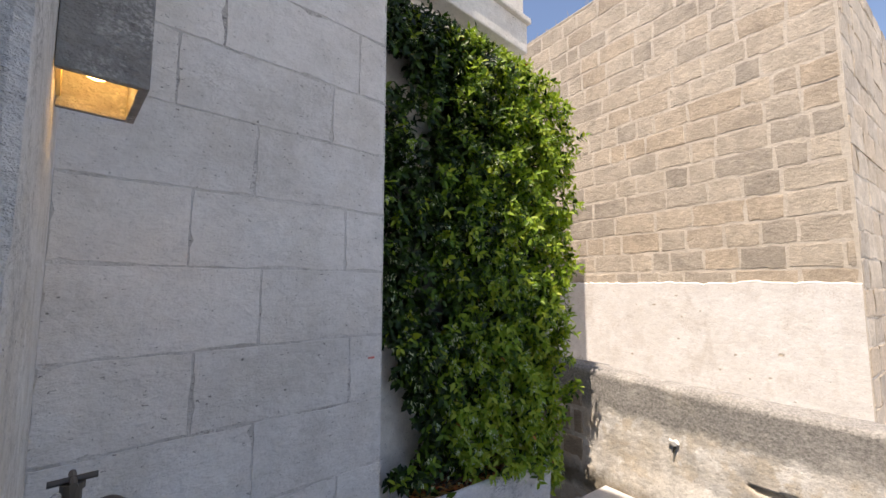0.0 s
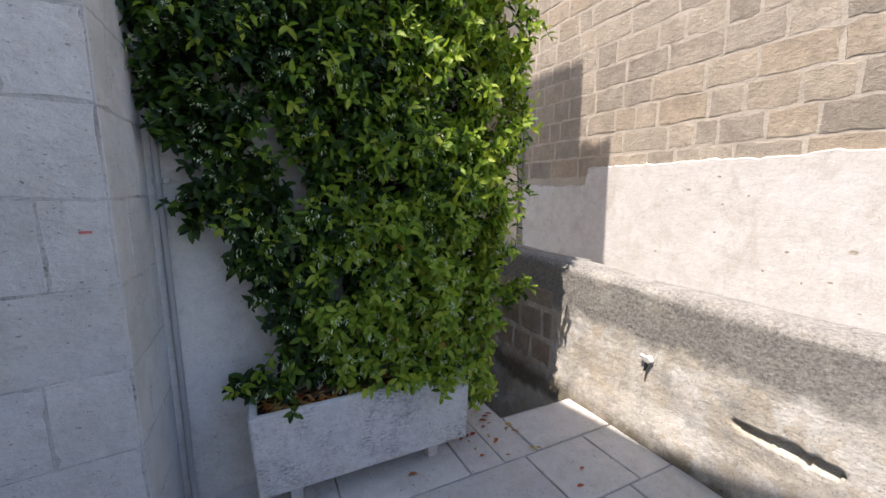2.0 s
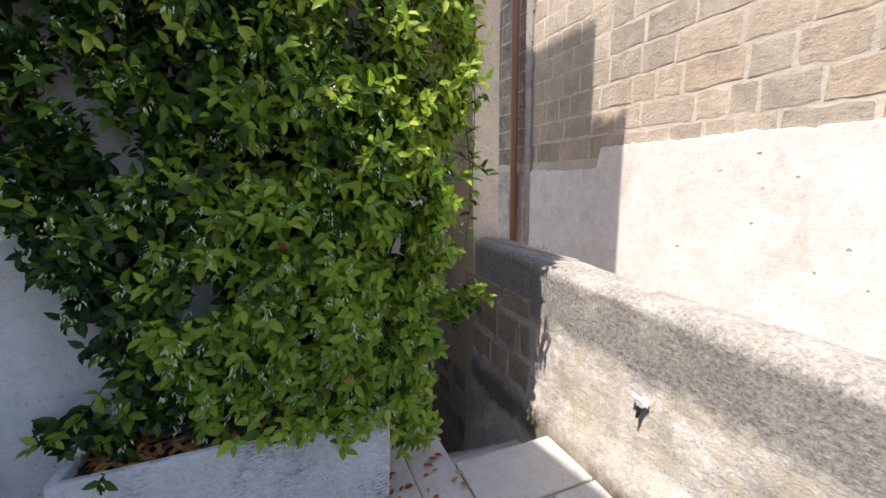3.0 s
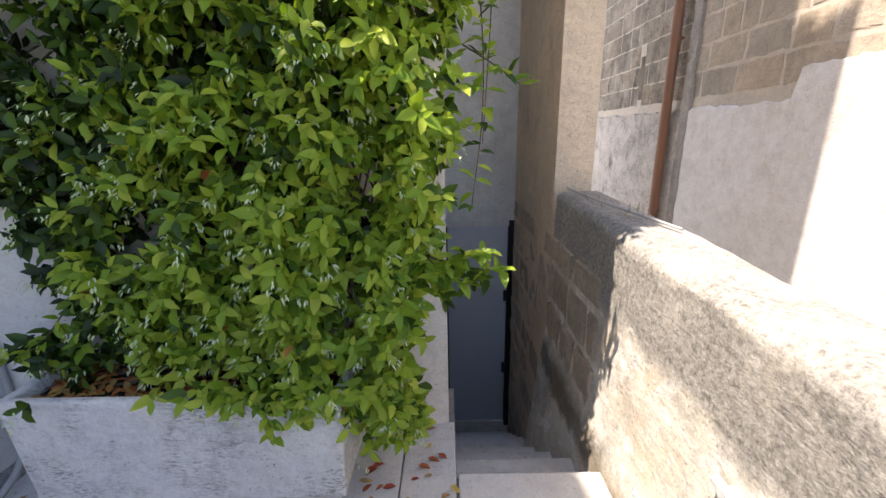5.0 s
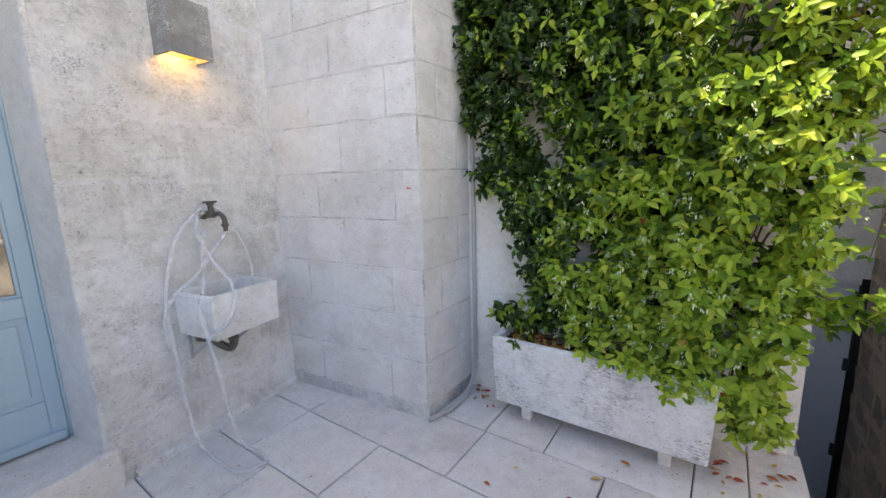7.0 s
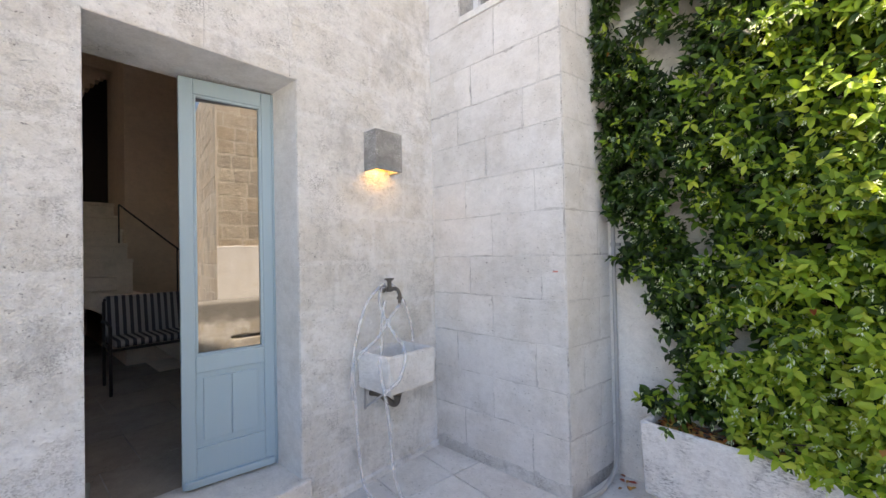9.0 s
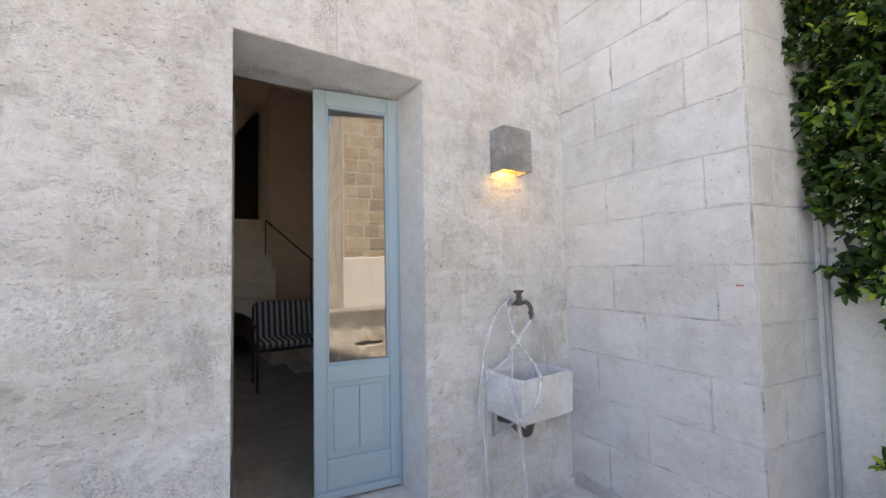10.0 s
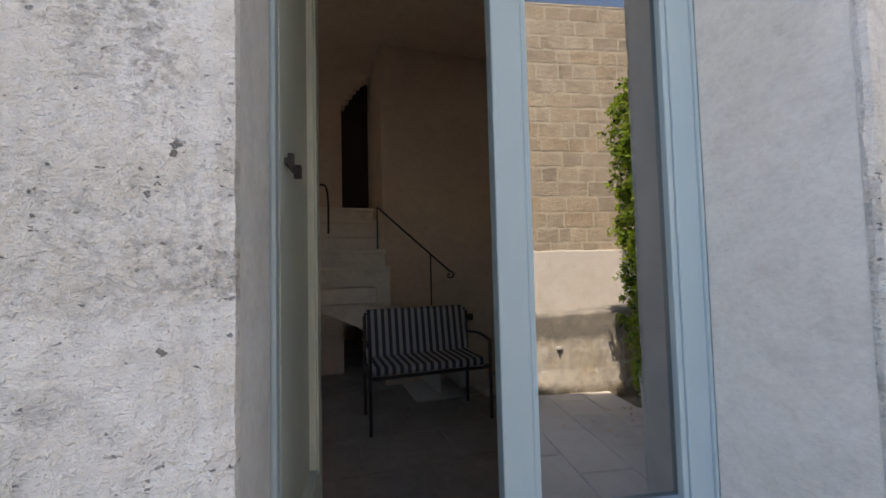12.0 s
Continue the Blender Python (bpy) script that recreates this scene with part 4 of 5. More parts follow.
SCAR = plaster("torn_plaster", (0.88, 0.875, 0.87), (0.70, 0.67, 0.62), (0.33, 0.315, 0.30), 0.5, 0.7, 95.0, worn=0.8, speckle=0.6, where_from=0.50, flake=0.5)
structure("wall_scar", scar, SCAR, "rough torn patch in the house plaster", at=DOOR_FRAME)
for side, y0 in ((1, DOOR[0]), (-1, DOOR[1])):
    arris = bmesh.new()
    rows = []
    for k in range(150):
        z = 0.20 + 2.195 * k / 149
        n1, n2 = noise.noise((z * 11, side, 0)), noise.noise((z * 34, side, 4))
        bite = 0.010 * max(0.0, n1 - 0.15) + 0.006 * max(0.0, n2 - 0.1)
        rows.append([arris.verts.new((x, y0 + side * y, z)) for x, y in ((0.0004, -0.024), (0.003 - bite * 0.3, -0.012 - bite), (0.002 - bite, 0.004 + 0.002 * n2 - bite), (-0.008 - bite, 0.0062 + 0.001 * n1), (-0.018, 0.0046))])
    for a, b in zip(rows, rows[1:]):
        for k in range(4):
            arris.faces.new((a[k], a[k + 1], b[k + 1], b[k]))
    structure("trim", arris, WHITEWASH, "chipped plaster edge of the door opening", at=DOOR_FRAME)

# conduit down the ivy wall, bending out over the paving
conduit = thing("wall_conduit", "grey ribbed conduit running down into the corner", "conduit")
bm = bmesh.new()
c0 = IVY_FRAME @ Vector((0.018, -1.615, 0))
tube(bm, spline([(c0.x, c0.y, 3.4), (c0.x, c0.y, 2.0), (c0.x, c0.y, 0.6), (c0.x, c0.y - 0.01, 0.22), (c0.x + 0.01, c0.y - 0.06, 0.08), (c0.x + 0.02, c0.y - 0.2, 0.018), (0.78, 1.76, 0.014), (0.74, 1.60, 0.014)], 8), 0.0125, 10)
part("tube", bm, CONDUIT, conduit, smooth=True)
for z in (1.45, 2.3):
    bm = bmesh.new()
    tube(bm, [(c0.x, c0.y, z - 0.012), (c0.x, c0.y, z + 0.012)], 0.018, 10)
    box(bm, (c0.x - 0.005, c0.y, z - 0.01), (c0.x + 0.04, c0.y + 0.02, z + 0.01))
    part("clip", bm, CONDUIT, conduit)

# copper downpipe on the far wall
pipe = thing("downpipe", "copper brown downpipe on the tufa wall", "downpipe")
bm = bmesh.new()
tube(bm, [(BIG_X - 0.075, 5.52, -3.1), (BIG_X - 0.075, 5.52, 7.0)], 0.052, 16)
part("tube", bm, COPPER, pipe, smooth=True)
for z in (0.3, 2.15, 4.0):
    bm = bmesh.new()
    tube(bm, [(BIG_X - 0.075, 5.52, z - 0.02), (BIG_X - 0.075, 5.52, z + 0.02)], 0.058, 16)
    box(bm, (BIG_X - 0.05, 5.50, z - 0.015), (BIG_X + 0.02, 5.54, z + 0.015))
    part("pipe_collar", bm, COPPER, pipe)
seam = bmesh.new()
for k in range(60):
    z0 = -1.0 + 0.12 * k
    box(seam, (BIG_X - 0.02, 5.20 + 0.05 * noise.noise((k * 0.5, 0, 0)), z0), (BIG_X + 0.02, 5.33 + 0.06 * noise.noise((k * 0.6, 4, 0)), z0 + 0.12))
structure("wall_seam", seam, plaster("blackened_seam", (0.50, 0.46, 0.41), (0.30, 0.275, 0.25), (0.08, 0.075, 0.07), 0.95, 0.9, 101.0), "blackened vertical seam in the tufa wall")

# door at the foot of the sunk stair
gate = thing("cellar_door", "plain grey metal door at the foot of the stair", "door")
gate["kind"] = "structure"
part("leaf", box(bmesh.new(), (2.37, 4.22, -1.6), (2.90, 4.26, 0.46), 0.004), GREY_DOOR, gate)
# Solid black strip paints the shade of the gap beside the leaf.
part("dark_gap_strip", boxes(((2.905, 4.19, -1.6), (2.955, 4.25, 0.50))), BLACK, gate)
for z in (-0.95, -0.2):
    part("hinge", box(bmesh.new(), (2.87, 4.195, z - 0.05), (2.93, 4.22, z + 0.05), 0.004), IRON, gate)

# stub of a white bracket in the parapet
stub = thing("wall_bracket", "broken white pipe stub in the parapet", "pipe stub", Matrix.Translation((PAR_X - 0.01, 1.49, 0.495)))
bm = bmesh.new()
tube(bm, [(0.02, 0, 0), (-0.018, 0, -0.005)], 0.019, 10)
tube(bm, [(0.0, -0.025, -0.008), (-0.012, 0.038, 0.012)], 0.010, 8)
part("socket", bm, mat("white_plastic", (0.8, 0.8, 0.78), 0.5)[0], stub)
bm = bmesh.new()
tube(bm, [(-0.012, 0.0, -0.02), (-0.022, 0.006, -0.065)], 0.011, 8, 0.005)
part("black_tip", bm, BLACK, stub)
# strip of metal on the parapet top
strip = thing("flashing_strip", "grey metal strip lying on the parapet top", "metal strip")
part("strip", tube(bmesh.new(), [(3.01, 2.95, 0.935), (3.06, 2.5, 0.925), (3.13, 2.10, 0.915)], 0.006, 6), CONDUIT, strip)


# ---- planter and climbing plant ----
def planter():
    p = thing("planter", "long grey cast-stone planter on small feet", "planter", Matrix.Translation((1.525, 1.985, 0.0)))
    L, D, z0, z1, t = 1.035, 0.305, 0.105, 0.488, 0.032
    bm = bmesh.new()

    def ring(sx, sy, z):
        return [bm.verts.new((x * sx / 2, y * sy / 2, z)) for x, y in ((-1, -1), (1, -1), (1, 1), (-1, 1))]

    lo, up = ring(L - 0.035, D - 0.02, z0), ring(L, D, z1)
    iu, il = ring(L - 2 * t, D - 2 * t, z1), ring(L - 2 * t - 0.02, D - 2 * t - 0.01, z1 - 0.10)
    bm.faces.new(lo[::-1]), bm.faces.new(il)
    for a, b in ((lo, up), (up, iu), (iu, il)):
        for i in range(4):
            bm.faces.new((a[i], a[(i + 1) % 4], b[(i + 1) % 4], b[i]))
    bmesh.ops.bevel(bm, geom=list(bm.edges), offset=0.011, segments=3, profile=0.5, affect="EDGES")
    part("trough", bm, PLANTER, p)
    for x in (-0.345, 0.335):
        for y in (-0.05, 0.095):
            part("foot", box(bmesh.new(), (x - 0.032, y - 0.03, 0.0), (x + 0.032, y + 0.03, z0 + 0.004), 0.006, 0.2), PAVING, p)
    bm = bmesh.new()
    bmesh.ops.create_grid(bm, x_segments=40, y_segments=12, size=0.5)
    for v in bm.verts:
        v.co = Vector((v.co.x * (L - 2 * t), v.co.y * (D - 2 * t), z1 - 0.045 + 0.02 * noise.noise(v.co * 14)))
    part("soil", bm, SOIL, p)
    return p


planter()


def leaf_set(places, flat=False):
    """Leaves as one mesh: each place is (base, way, up, length, width)."""
    shape = [(0, 0, 0), (0.38, 0, -0.05), (0.74, 0, -0.07), (1.0, 0, -0.16), (0.32, 0.46, 0.06), (0.70, 0.36, 0.02), (0.32, -0.46, 0.06), (0.70, -0.36, 0.02)]
    faces = [(0, 1, 4), (1, 2, 5, 4), (2, 3, 5), (0, 6, 1), (1, 6, 7, 2), (2, 7, 3)]
    vs, fs = [], []
    for base, way, up, length, width in places:
        side = way.cross(up).normalized()
        top = side.cross(way).normalized()
        k = len(vs)
        vs += [base + way * (a * length) + side * (b * width) + top * (c * length) for a, b, c in shape]
        fs += [tuple(i + k for i in f) for f in faces]
    return vs, fs


def leaf_part(name, places, material, parent, label=""):
    vs, fs = leaf_set(places)
    me = bpy.data.meshes.new(name)
    me.from_pydata([tuple(v) for v in vs], [], fs)
    me.materials.append(material)
    me.polygons.foreach_set("use_smooth", [True] * len(me.polygons))
    ob = new(name, me)
    ob.parent = parent
    return tagged(ob, label, kind="stuff")


def wall_y(x):
    return 2.315 - 0.1374 * (2.36 - x)


def ramp_at(table, z):
    for (za, a), (zb, b) in zip(table, table[1:]):
        if z <= zb:
            return a + (b - a) * (z - za) / (zb - za)
    return table[-1][1]


LEFT_EDGE = [(0.16, 2.12), (0.38, 2.07), (0.44, 1.97), (0.50, 1.70), (0.52, 1.02), (0.8, 0.94), (1.0, 0.86), (1.25, 0.80), (1.6, 0.76), (2.2, 0.67), (3.0, 0.64), (3.4, 0.70)]
RIGHT_EDGE = [(0.16, 2.12), (0.3, 2.20), (0.6, 2.20), (0.9, 2.26), (1.2, 2.34), (1.7, 2.40), (2.2, 2.46), (2.6, 2.46), (2.9, 2.38), (3.15, 2.22), (3.4, 1.75)]


def clump(x, z):
    """Tufts about a hand wide, standing out from hollows."""
    return noise.noise((x * 6.5, z * 5.2, 2)) + 0.5 * noise.noise((x * 14, z * 12, 9))


def thick_at(x, z):
    f = max(0, min(1, (x - 0.75) / 1.35))
    t = 0.075 + 0.255 * f + 0.045 * max(0, (z - 1.6) / 1.6)
    return max(0.05, t * (1 + 0.62 * clump(x, z)) * (1 if z < 3.0 else max(0.45, 1 - (z - 3.0) * 1.4)))


def climbing_plant():
    plant = thing("climbing_plant", "dense glossy green climbing jasmine trained up the wall", "climbing plant", None)
    rnd = random.Random(11)
    old, shade_dark, young_or_lit, buds, dead = [], [], [], [], []
    shoots = 0
    while shoots < 5200:
        z = rnd.uniform(0.25, 3.32)
        x0, x1 = ramp_at(LEFT_EDGE, z), ramp_at(RIGHT_EDGE, z)
        wob = 0.13 * noise.noise((0, z * 3.2, 7)) + 0.09 * noise.noise((3, z * 9, 7))
        x = rnd.uniform(x0 + wob - 0.02, x1 + 0.5 * wob + 0.03)
        if z < 0.52 and (x < ramp_at(LEFT_EDGE, z) or rnd.random() < 0.45):
            continue
        gap = noise.noise((x * 4.6, z * 3.0, 4.4)) + 0.35 * noise.noise((x * 10, z * 8, 1))
        low_left = max(0.0, 1 - (x - 0.72) / 0.85) * max(0.2, min(1.0, (2.3 - z) / 0.7))
        if gap < -0.72 + 1.05 * low_left or (clump(x, z) < -0.45 and rnd.random() < 0.75):
            continue
        shoots += 1
        d = thick_at(x, z) * (0.35 + 0.65 * rnd.random() ** 0.45)
        if z < 0.52:
            d = max(d, 0.36) if x < 2.06 else d
        elif z < 0.95 and x < 1.72:
            d = min(d, wall_y(x) - 1.90 + 0.25 * max(0.0, z - 0.7))
        p = Vector((x, wall_y(x) - d, z))
        out = Vector((rnd.gauss(0, 0.55), -1.0, rnd.gauss(-0.05, 0.5)))
        if x > x1 - 0.15:
            out.x += rnd.uniform(0.2, 0.9)
        out.normalize()
        n_pairs = rnd.choice((2, 2, 3, 3, 4))
        stem = rnd.uniform(0.020, 0.032)
        roll = rnd.uniform(0, math.pi)
        # Leaf choice paints light in: bright right side, dark left and hollows.
        fresh_or_lit = rnd.random() < 0.02 + 0.60 * max(0, (x - 1.15)) + 0.8 * max(0, 1.6 - z) * max(0, min(1, (x - 1.2) / 0.4)) + 1.1 * max(0, z - 1.6) * max(0, x - 1.75) + 0.22 * clump(x, z) and d > 0.6 * thick_at(x, z)
        in_shade = rnd.random() < 1.25 - (x - 0.8) / 0.85 + 0.25 * max(0.0, z - 1.6) - 0.9 * clump(x, z) * (x > 1.1)
        for k in range(n_pairs):
            q = p + out * stem * k
            a = roll + k * 1.4
            side = out.orthogonal().normalized()
            side = Matrix.Rotation(a, 3, out) @ side
            for s in (1, -1):
                way = (side * s + out * rnd.uniform(0.25, 0.9) + Vector((0, -0.15, -0.28))).normalized()
                up = (out + Vector((0, -0.35, 0.75))).normalized()
                ln = rnd.uniform(0.044, 0.076) * (0.8 if k == n_pairs - 1 else 1.0)
                item = (q, way, up, ln, ln * rnd.uniform(0.45, 0.54))
                (young_or_lit if fresh_or_lit and k >= n_pairs - 2 else shade_dark if in_shade else old).append(item)
        if rnd.random() < 0.25:
            q = p + out * (stem * n_pairs + 0.01)
            for _ in range(5):
                buds.append((q + Vector((rnd.gauss(0, 0.008), rnd.gauss(0, 0.008), rnd.gauss(-0.008, 0.008))), (out + Vector((rnd.gauss(0, 0.6), rnd.gauss(0, 0.3), -0.6))).normalized(), Vector((0.1, 0, 1)), 0.018, 0.006))
        if rnd.random() < 0.012:
            dead.append((p + out * 0.02, out, Vector((0, 0, 1)), 0.05, 0.026))
    # Back-fill leaves, coloured dark to give the plant its depth shade.
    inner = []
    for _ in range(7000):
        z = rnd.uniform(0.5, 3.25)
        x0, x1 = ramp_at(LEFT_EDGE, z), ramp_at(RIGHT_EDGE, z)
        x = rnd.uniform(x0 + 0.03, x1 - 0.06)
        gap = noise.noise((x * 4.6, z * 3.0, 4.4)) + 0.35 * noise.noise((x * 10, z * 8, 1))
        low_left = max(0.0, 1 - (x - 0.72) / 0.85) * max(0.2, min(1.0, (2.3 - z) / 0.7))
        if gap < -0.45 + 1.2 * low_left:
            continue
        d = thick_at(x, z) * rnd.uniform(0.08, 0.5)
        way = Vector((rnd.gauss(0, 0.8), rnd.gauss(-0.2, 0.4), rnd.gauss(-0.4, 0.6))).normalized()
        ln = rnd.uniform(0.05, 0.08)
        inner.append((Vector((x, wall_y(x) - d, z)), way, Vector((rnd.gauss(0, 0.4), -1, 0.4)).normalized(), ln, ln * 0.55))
    leaf_part("inner_foliage", inner, LEAF_INNER, plant, "dull inner leaves near the wall, depth shade painted into their colour")
    # a loose spray reaching out over the sunk stair, and strands at the free edge
    sprays = [[(2.18, 2.02, 1.00), (2.29, 1.99, 0.88), (2.39, 1.98, 0.80), (2.49, 1.97, 0.80)], [(2.40, 2.10, 1.95), (2.46, 2.05, 1.6), (2.47, 2.02, 1.3), (2.44, 2.02, 1.02)], [(2.38, 2.12, 1.5), (2.50, 2.08, 1.42), (2.58, 2.06, 1.36)],
              [(2.42, 2.05, 2.3), (2.56, 2.0, 2.3), (2.62, 1.98, 2.22)], [(1.15, 2.0, 0.72), (1.05, 1.97, 0.60), (0.95, 1.95, 0.56)], [(1.80, 1.84, 0.50), (1.84, 1.79, 0.46), (1.86, 1.78, 0.40)], [(2.30, 2.12, 2.75), (2.46, 2.06, 2.45), (2.50, 2.04, 2.0), (2.49, 2.02, 1.55), (2.47, 2.02, 1.2)], [(2.34, 2.12, 1.75), (2.48, 2.07, 1.66), (2.56, 2.05, 1.70)]]
    sprays += [[(2.34, 1.98, 0.84), (2.42, 1.95, 0.89), (2.50, 1.94, 0.90)], [(2.27, 1.99, 0.90), (2.33, 1.97, 0.80), (2.35, 1.96, 0.74)], [(2.31, 1.99, 0.87), (2.42, 2.0, 0.83), (2.53, 1.98, 0.83)]]
    for number, pts in enumerate(sprays):
        line = spline(pts, 7)
        part("tendril", tube(bmesh.new(), line, 0.0028, 5, 0.0015), BARK, plant)
        for i, q in enumerate(line[2:]):
            for s in range(rnd.choice((1, 2, 2)) + (1 if number in (0, 8, 9, 10) else 0)):
                way = Vector((rnd.gauss(0, 0.7), rnd.gauss(-0.3, 0.5), rnd.gauss(-0.15, 0.5))).normalized()
                ln = rnd.uniform(0.04, 0.066)
                (young_or_lit if rnd.random() < 0.6 else old).append((q, way, (Vector((0, -0.5, 1)) - way * 0.2).normalized(), ln, ln * 0.48))
    leaf_part("mature_foliage", shade_dark, LEAF_SHADE_DARK, plant, "deep green leaves, shade painted in on the left and in hollows")
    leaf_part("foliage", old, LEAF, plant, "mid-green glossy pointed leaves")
    leaf_part("young_foliage", young_or_lit, LEAF_YOUNG_LIT, plant, "bright yellow-green leaves, young tips and a painted sunny side")
    leaf_part("blossom", buds, BUD, plant, "tiny pale green buds")
    leaf_part("withered_leaves", dead, LEAF_DEAD, plant, "a few red withered leaves")
    for k in range(26):
        x = rnd.uniform(1.08, 2.0)
        z, pts = 0.44, []
        y = rnd.uniform(1.95, 2.08)
        while z < rnd.uniform(1.8, 3.2):
            pts.append((x, min(y, wall_y(x) - 0.02), z))
            x = max(ramp_at(LEFT_EDGE, z) + 0.06, min(ramp_at(RIGHT_EDGE, z) - 0.08, x + rnd.gauss(0, 0.07) - 0.012))
            y += 0.03
            z += rnd.uniform(0.12, 0.2)
        if len(pts) > 2:
            part("stem", tube(bmesh.new(), spline(pts, 4), rnd.uniform(0.003, 0.0075), 6, 0.002), BARK, plant)
    return plant


climbing_plant()

# dry leaves in the trough and on the paving
litter = thing("leaf_litter", "dry brown leaves heaped on the planter soil", "dead leaves")
rnd = random.Random(5)
leaf_part("leaves", [(Vector((rnd.uniform(1.05, 2.0), rnd.uniform(1.875, 2.09), 0.450 + rnd.uniform(0, 0.02))), Vector((rnd.gauss(0, 1), rnd.gauss(0, 1), rnd.gauss(0, 0.2))).normalized(), Vector((0.1, 0.1, 1)), rnd.uniform(0.03, 0.055), 0.022) for _ in range(420)], LEAF_DEAD, litter)
for k in range(52):
    if k < 26:
        x, y = rnd.uniform(2.03, 2.37), rnd.uniform(1.72, 2.27)
    elif k < 36:
        x, y = rnd.uniform(0.78, 0.98), rnd.uniform(1.9, 2.1)
    elif k < 48:
        x, y = rnd.uniform(0.95, 2.6), rnd.uniform(1.35, 1.85)
    else:
        x, y = rnd.uniform(0.3, 2.7), rnd.uniform(0.2, 1.3)
    a = rnd.uniform(0, 6.3)
    ln = rnd.uniform(0.028, 0.055)
    vs, fs = leaf_set([(Vector((0, 0, 0.006)), Vector((1, 0, 0.06)).normalized(), Vector((0, 0, 1)), ln, ln * 0.5)])
    me = bpy.data.meshes.new("fallen_leaf")
    me.from_pydata([tuple(v) for v in vs], [], fs)
    me.materials.append(FALLEN)
    ob = new("fallen_leaf", me)
    ob.matrix_basis = pose(x, y, 0.003, rnd.uniform(-8, 8), rnd.uniform(-6, 3), math.degrees(a))
    tagged(ob, "small dry curled leaf fallen on the paving", "leaf", "fallen leaves on the paving")

# dry grass on the tops of the parapet and the far wall
grass = thing("dry_grass", "thin dry grass growing on the wall tops", "grass")
blades = []
for _ in range(26):
    blades.append((Vector((rnd.uniform(3.0, 3.18), rnd.uniform(2.25, 2.93), 0.915)), Vector((rnd.gauss(0, 0.5), rnd.gauss(0, 0.5), 1)).normalized(), Vector((1, 0.2, 0)), rnd.uniform(0.02, 0.055), 0.0011))
for _ in range(500):
    blades.append((Vector((rnd.uniform(BIG_X + 0.02, BIG_X + 0.3), rnd.uniform(0.8, 7.5), BIG_TOP)), Vector((rnd.gauss(0, 0.3), rnd.gauss(0, 0.3), 1)).normalized(), Vector((1, 0.2, 0)), rnd.uniform(0.05, 0.13), 0.003))
leaf_part("blades", blades, GRASS, grass)

# ---- pieces: blocks and slabs ----
def worn_block(w, h, seed, proud=0.0008):
    """A limewashed block face with a wandering, chipped outline over a shallow joint."""
    rnd = random.Random(seed)
    bm = bmesh.new()
    ring = []
    nw, nh = max(5, int(w / 0.028)), 9
    for k in range(nw):
        ring.append((w * k / nw, 0, 0, 1))
    for k in range(nh):
        ring.append((w, h * k / nh, -1, 0))
    for k in range(nw):
        ring.append((w - w * k / nw, h, 0, -1))
    for k in range(nh):
        ring.append((0, h - h * k / nh, 1, 0))
    back, face = [], []
    for y, z, sy, sz in ring:
        g = 0.011 * max(0.0, noise.noise((y * 5 + seed, z * 5, 3)) + 0.06) + rnd.uniform(0, 0.0022)
        chip = 0.026 * max(0.0, noise.noise((y * 19, z * 19 + seed, 8)) - 0.22)
        d = g + chip
        back.append(bm.verts.new((-0.004, y + sy * d, z + sz * d)))
        d += 0.0015 + rnd.uniform(0, 0.0015)
        cy = 1 if y < w / 2 else -1
        cz = 1 if z < h / 2 else -1
        face.append(bm.verts.new((proud + 0.0012 * noise.noise((y * 7, z * 7, seed)), y + (sy or (cy if min(y, w - y) < 0.01 else 0)) * d, z + (sz or (cz if min(z, h - z) < 0.01 else 0)) * d)))
    m = len(ring)
    for k in range(m):
        bm.faces.new((back[k], back[(k + 1) % m], face[(k + 1) % m], face[k]))
    bm.faces.new(face)
    return bm


def lay_courses(parent, courses, y0, y1, seed, hole=None):
    """Courses given as (foot, head, joints along the wall)."""
    for row, (za, zb, joints) in enumerate(courses):
        ys = [y0, *[j for j in joints if y0 + 0.05 < j < y1 - 0.05], y1]
        for k, (a, b) in enumerate(zip(ys, ys[1:])):
            if hole and za < hole[3] and zb > hole[2] and b > hole[0] and a < hole[1]:
                continue
            part("block", worn_block(b - a, zb - za, seed + 17 * row + k), WHITEWASH_BLOCK, parent, at=Matrix.Translation((0.0015, a, za)))


HOLE = (WINDOW_UP[0] - 0.01, WINDOW_UP[1] + 0.03, 3.03, 3.96)
lay_courses(wall_pier, [(-0.06, 0.065, (-0.62,)), (0.065, 0.33, (-0.78, -0.24)), (0.33, 0.595, (-0.53,)), (0.595, 0.862, (-0.84, -0.205)), (0.862, 1.13, (-0.52,)), (1.13, 1.39, (-0.71, -0.16)),
                        (1.39, 1.66, (-0.515,)), (1.66, 1.915, (-0.74, -0.19)), (1.915, 2.18, (-0.55,)), (2.18, 2.43, (-0.80, -0.26)), (2.43, 2.71, (-0.67, -0.14)), (2.71, 3.03, (-0.47,)),
                        (3.03, 3.50, (HOLE[0], HOLE[1])), (3.50, 3.96, (HOLE[0], HOLE[1])), (3.96, 4.5, (-0.6,)), (4.5, 5.0, (-0.3,))], -1.068, -0.002, 40, HOLE)
lay_courses(wall_pier_side, [(0.065 + 0.265 * k, 0.33 + 0.265 * k, (-0.12,) if k % 2 else (-0.30,)) for k in range(14)], -0.456, 0.02, 400)

big_meshes = [block_mesh("block", TUFA, 200 + k, chamfer=0.05, ragged=2.6) for k in range(12)]
BIG_AT = Matrix(((-1, 0, 0, BIG_X + 0.011), (0, 1, 0, 0), (0, 0, 1, 0), (0, 0, 0, 1)))
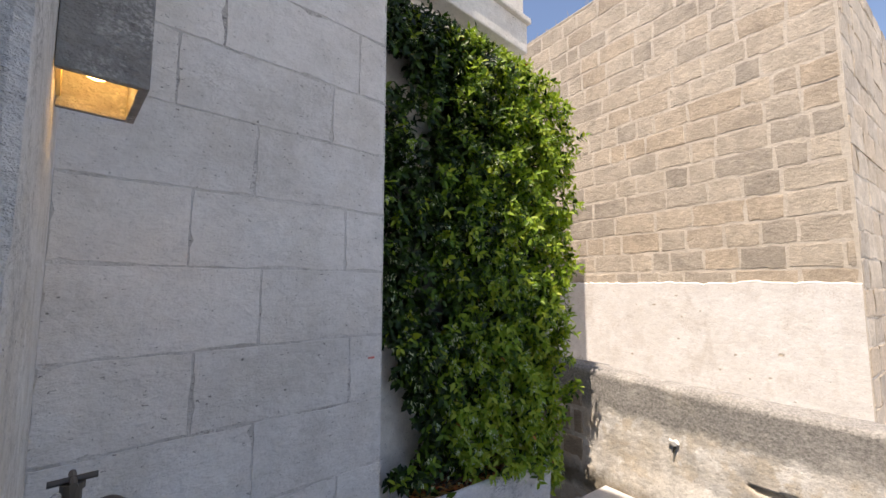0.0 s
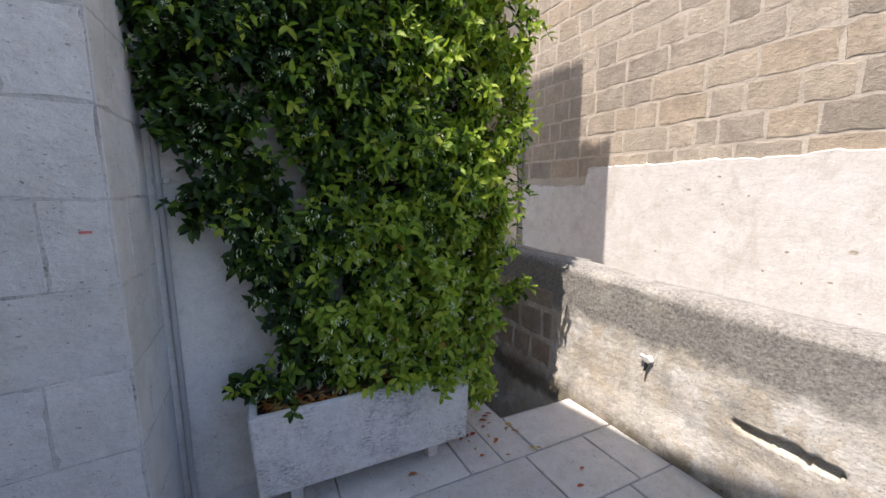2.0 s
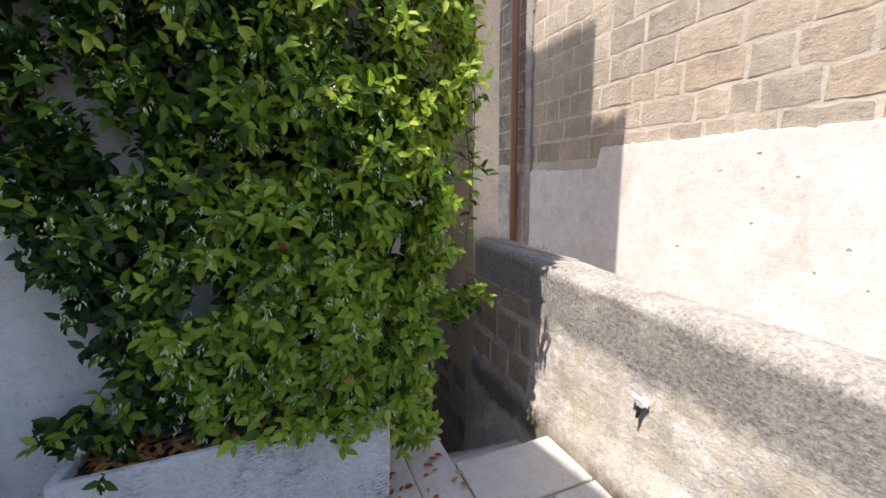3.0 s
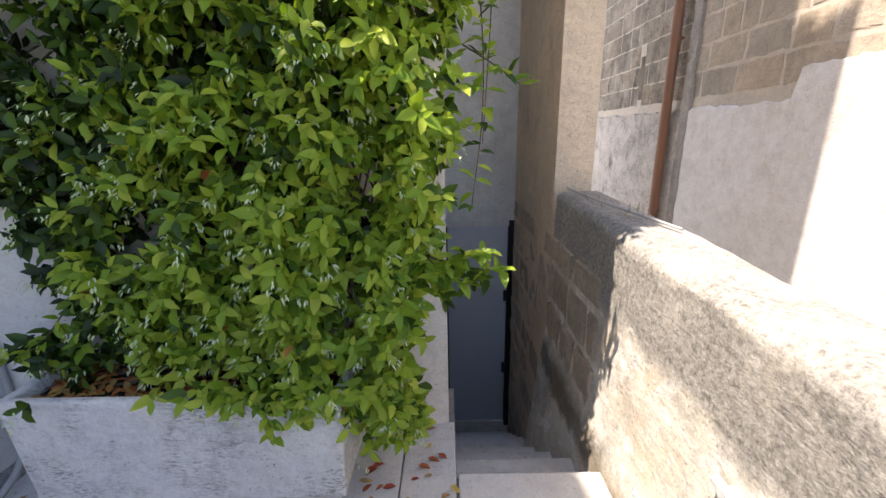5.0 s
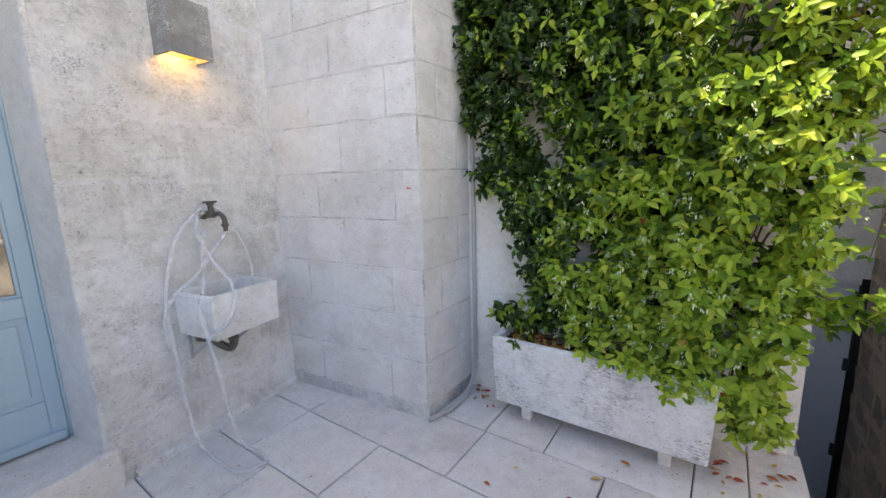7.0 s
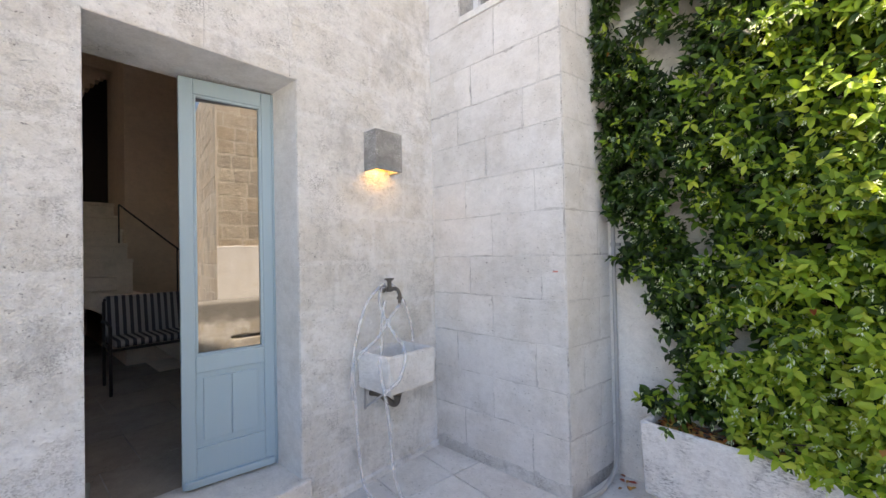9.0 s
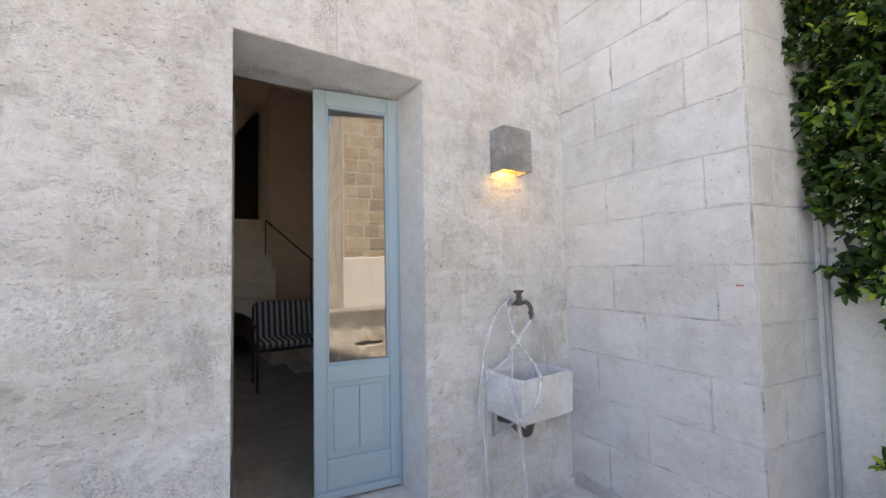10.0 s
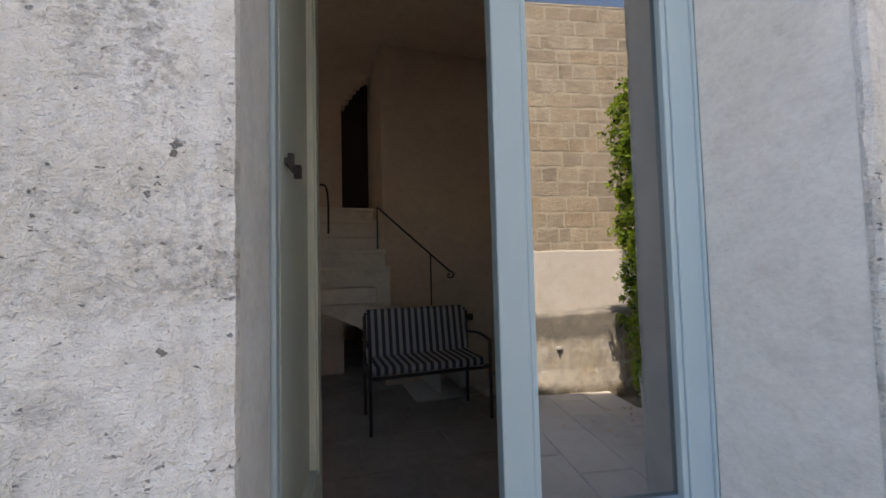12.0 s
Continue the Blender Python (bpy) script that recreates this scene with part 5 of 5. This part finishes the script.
lay_blocks(wall_big, BIG_AT, big_meshes, "block", BIG_Y0 + 0.01, 5.26, 1.52, BIG_TOP, 0.25, 0.40, 0.031, 0.007, 12, lambda a, b, c, d: d < BAND + 0.05 and b < 3.9, (0.5, 1.4), SLOT)
old_meshes = [block_mesh("block", TUFA_OLD, 240 + k, chamfer=0.06, ragged=2.0) for k in range(8)]
lay_blocks(wall_big, BIG_AT, old_meshes, "block", 5.262, 8.33, 1.52, BIG_TOP, 0.25, 0.40, 0.016, 0.008, 13, lambda a, b, c, d: d < BAND + 0.05 and b < 3.9, (0.5, 1.4), SLOT)
lay_blocks(wall_big, frame_of((BIG_X + 0.02, BIG_Y0 - 0.008), (1, 0)), big_meshes, "block", 0.0, 3.0, 0.3, 4.9, 0.262, 0.5, 0.012, 0.02, 14)

well_meshes = [block_mesh("block", WELL_BLOCK, 300 + k, chamfer=0.05) for k in range(6)]
lay_blocks(wall_parapet, Matrix(((-1, 0, 0, PAR_X - 0.012), (0, 1, 0, 0), (0, 0, 1, 0), (0, 0, 0, 1))), well_meshes, "block", 2.24, 4.18, -1.7, 0.70, 0.22, 0.30, 0.045, 0.022, 17)

# paving slabs in rows
slab_rows = [(1.70, 2.32, (0.3, 0.72, 1.034, 1.36, 1.977, 2.178, 2.386)), (1.705, 2.045, (2.389, 2.98)), (1.31, 1.70, (-0.6, 0.06, 1.043, 1.652, 2.30, 2.70, 2.98)), (0.915, 1.31, (-0.6, 0.065, 0.64, 1.32, 2.02, 2.62, 2.98)), (0.51, 0.915, (-0.6, 0.285, 0.95, 1.60, 2.25, 2.98))]
rnd = random.Random(9)
for k in range(13):
    cuts, x = [-0.6], -0.6
    while x < 2.5:
        x += rnd.uniform(0.5, 0.85)
        cuts.append(min(x, 2.98))
    slab_rows.append((0.51 - 0.405 * (k + 1), 0.51 - 0.405 * k, (*cuts, 2.98) if cuts[-1] < 2.98 else tuple(cuts)))
for y0, y1, cuts in slab_rows:
    for a, b in zip(cuts, cuts[1:]):
        if b - a < 0.1:
            continue
        g = rnd.uniform(0.0025, 0.0045)
        bm = bmesh.new()
        lo = [bm.verts.new((x, y, -0.035)) for x, y in ((a + g, y0 + g), (b - g, y0 + g), (b - g, y1 - g), (a + g, y1 - g))]
        e = [bm.verts.new((v.co.x, v.co.y, -0.004)) for v in lo]
        t = [bm.verts.new((v.co.x + sx * 0.004 + rnd.uniform(-0.002, 0.002), v.co.y + sy * 0.004 + rnd.uniform(-0.002, 0.002), rnd.uniform(-0.0015, 0.0015))) for v, (sx, sy) in zip(lo, ((1, 1), (-1, 1), (-1, -1), (1, -1)))]
        bm.faces.new(t)
        for i in range(4):
            j = (i + 1) % 4
            bm.faces.new((lo[i], lo[j], e[j], e[i])), bm.faces.new((e[i], e[j], t[j], t[i]))
        part("slab", bm, PAVING, floor)
for i in range(6):
    for j in range(6):
        ob = part("slab", box(bmesh.new(), (-0.47 - 0.55 * (i + 1) + 0.004, -3.6 + 0.6 * j + 0.2 * (i % 2), 0.15), (-0.47 - 0.55 * i - 0.004, -3.0 + 0.6 * j + 0.2 * (i % 2) - 0.008, 0.175)), INSIDE_FLOOR, bpy.data.objects["floor_inside"])
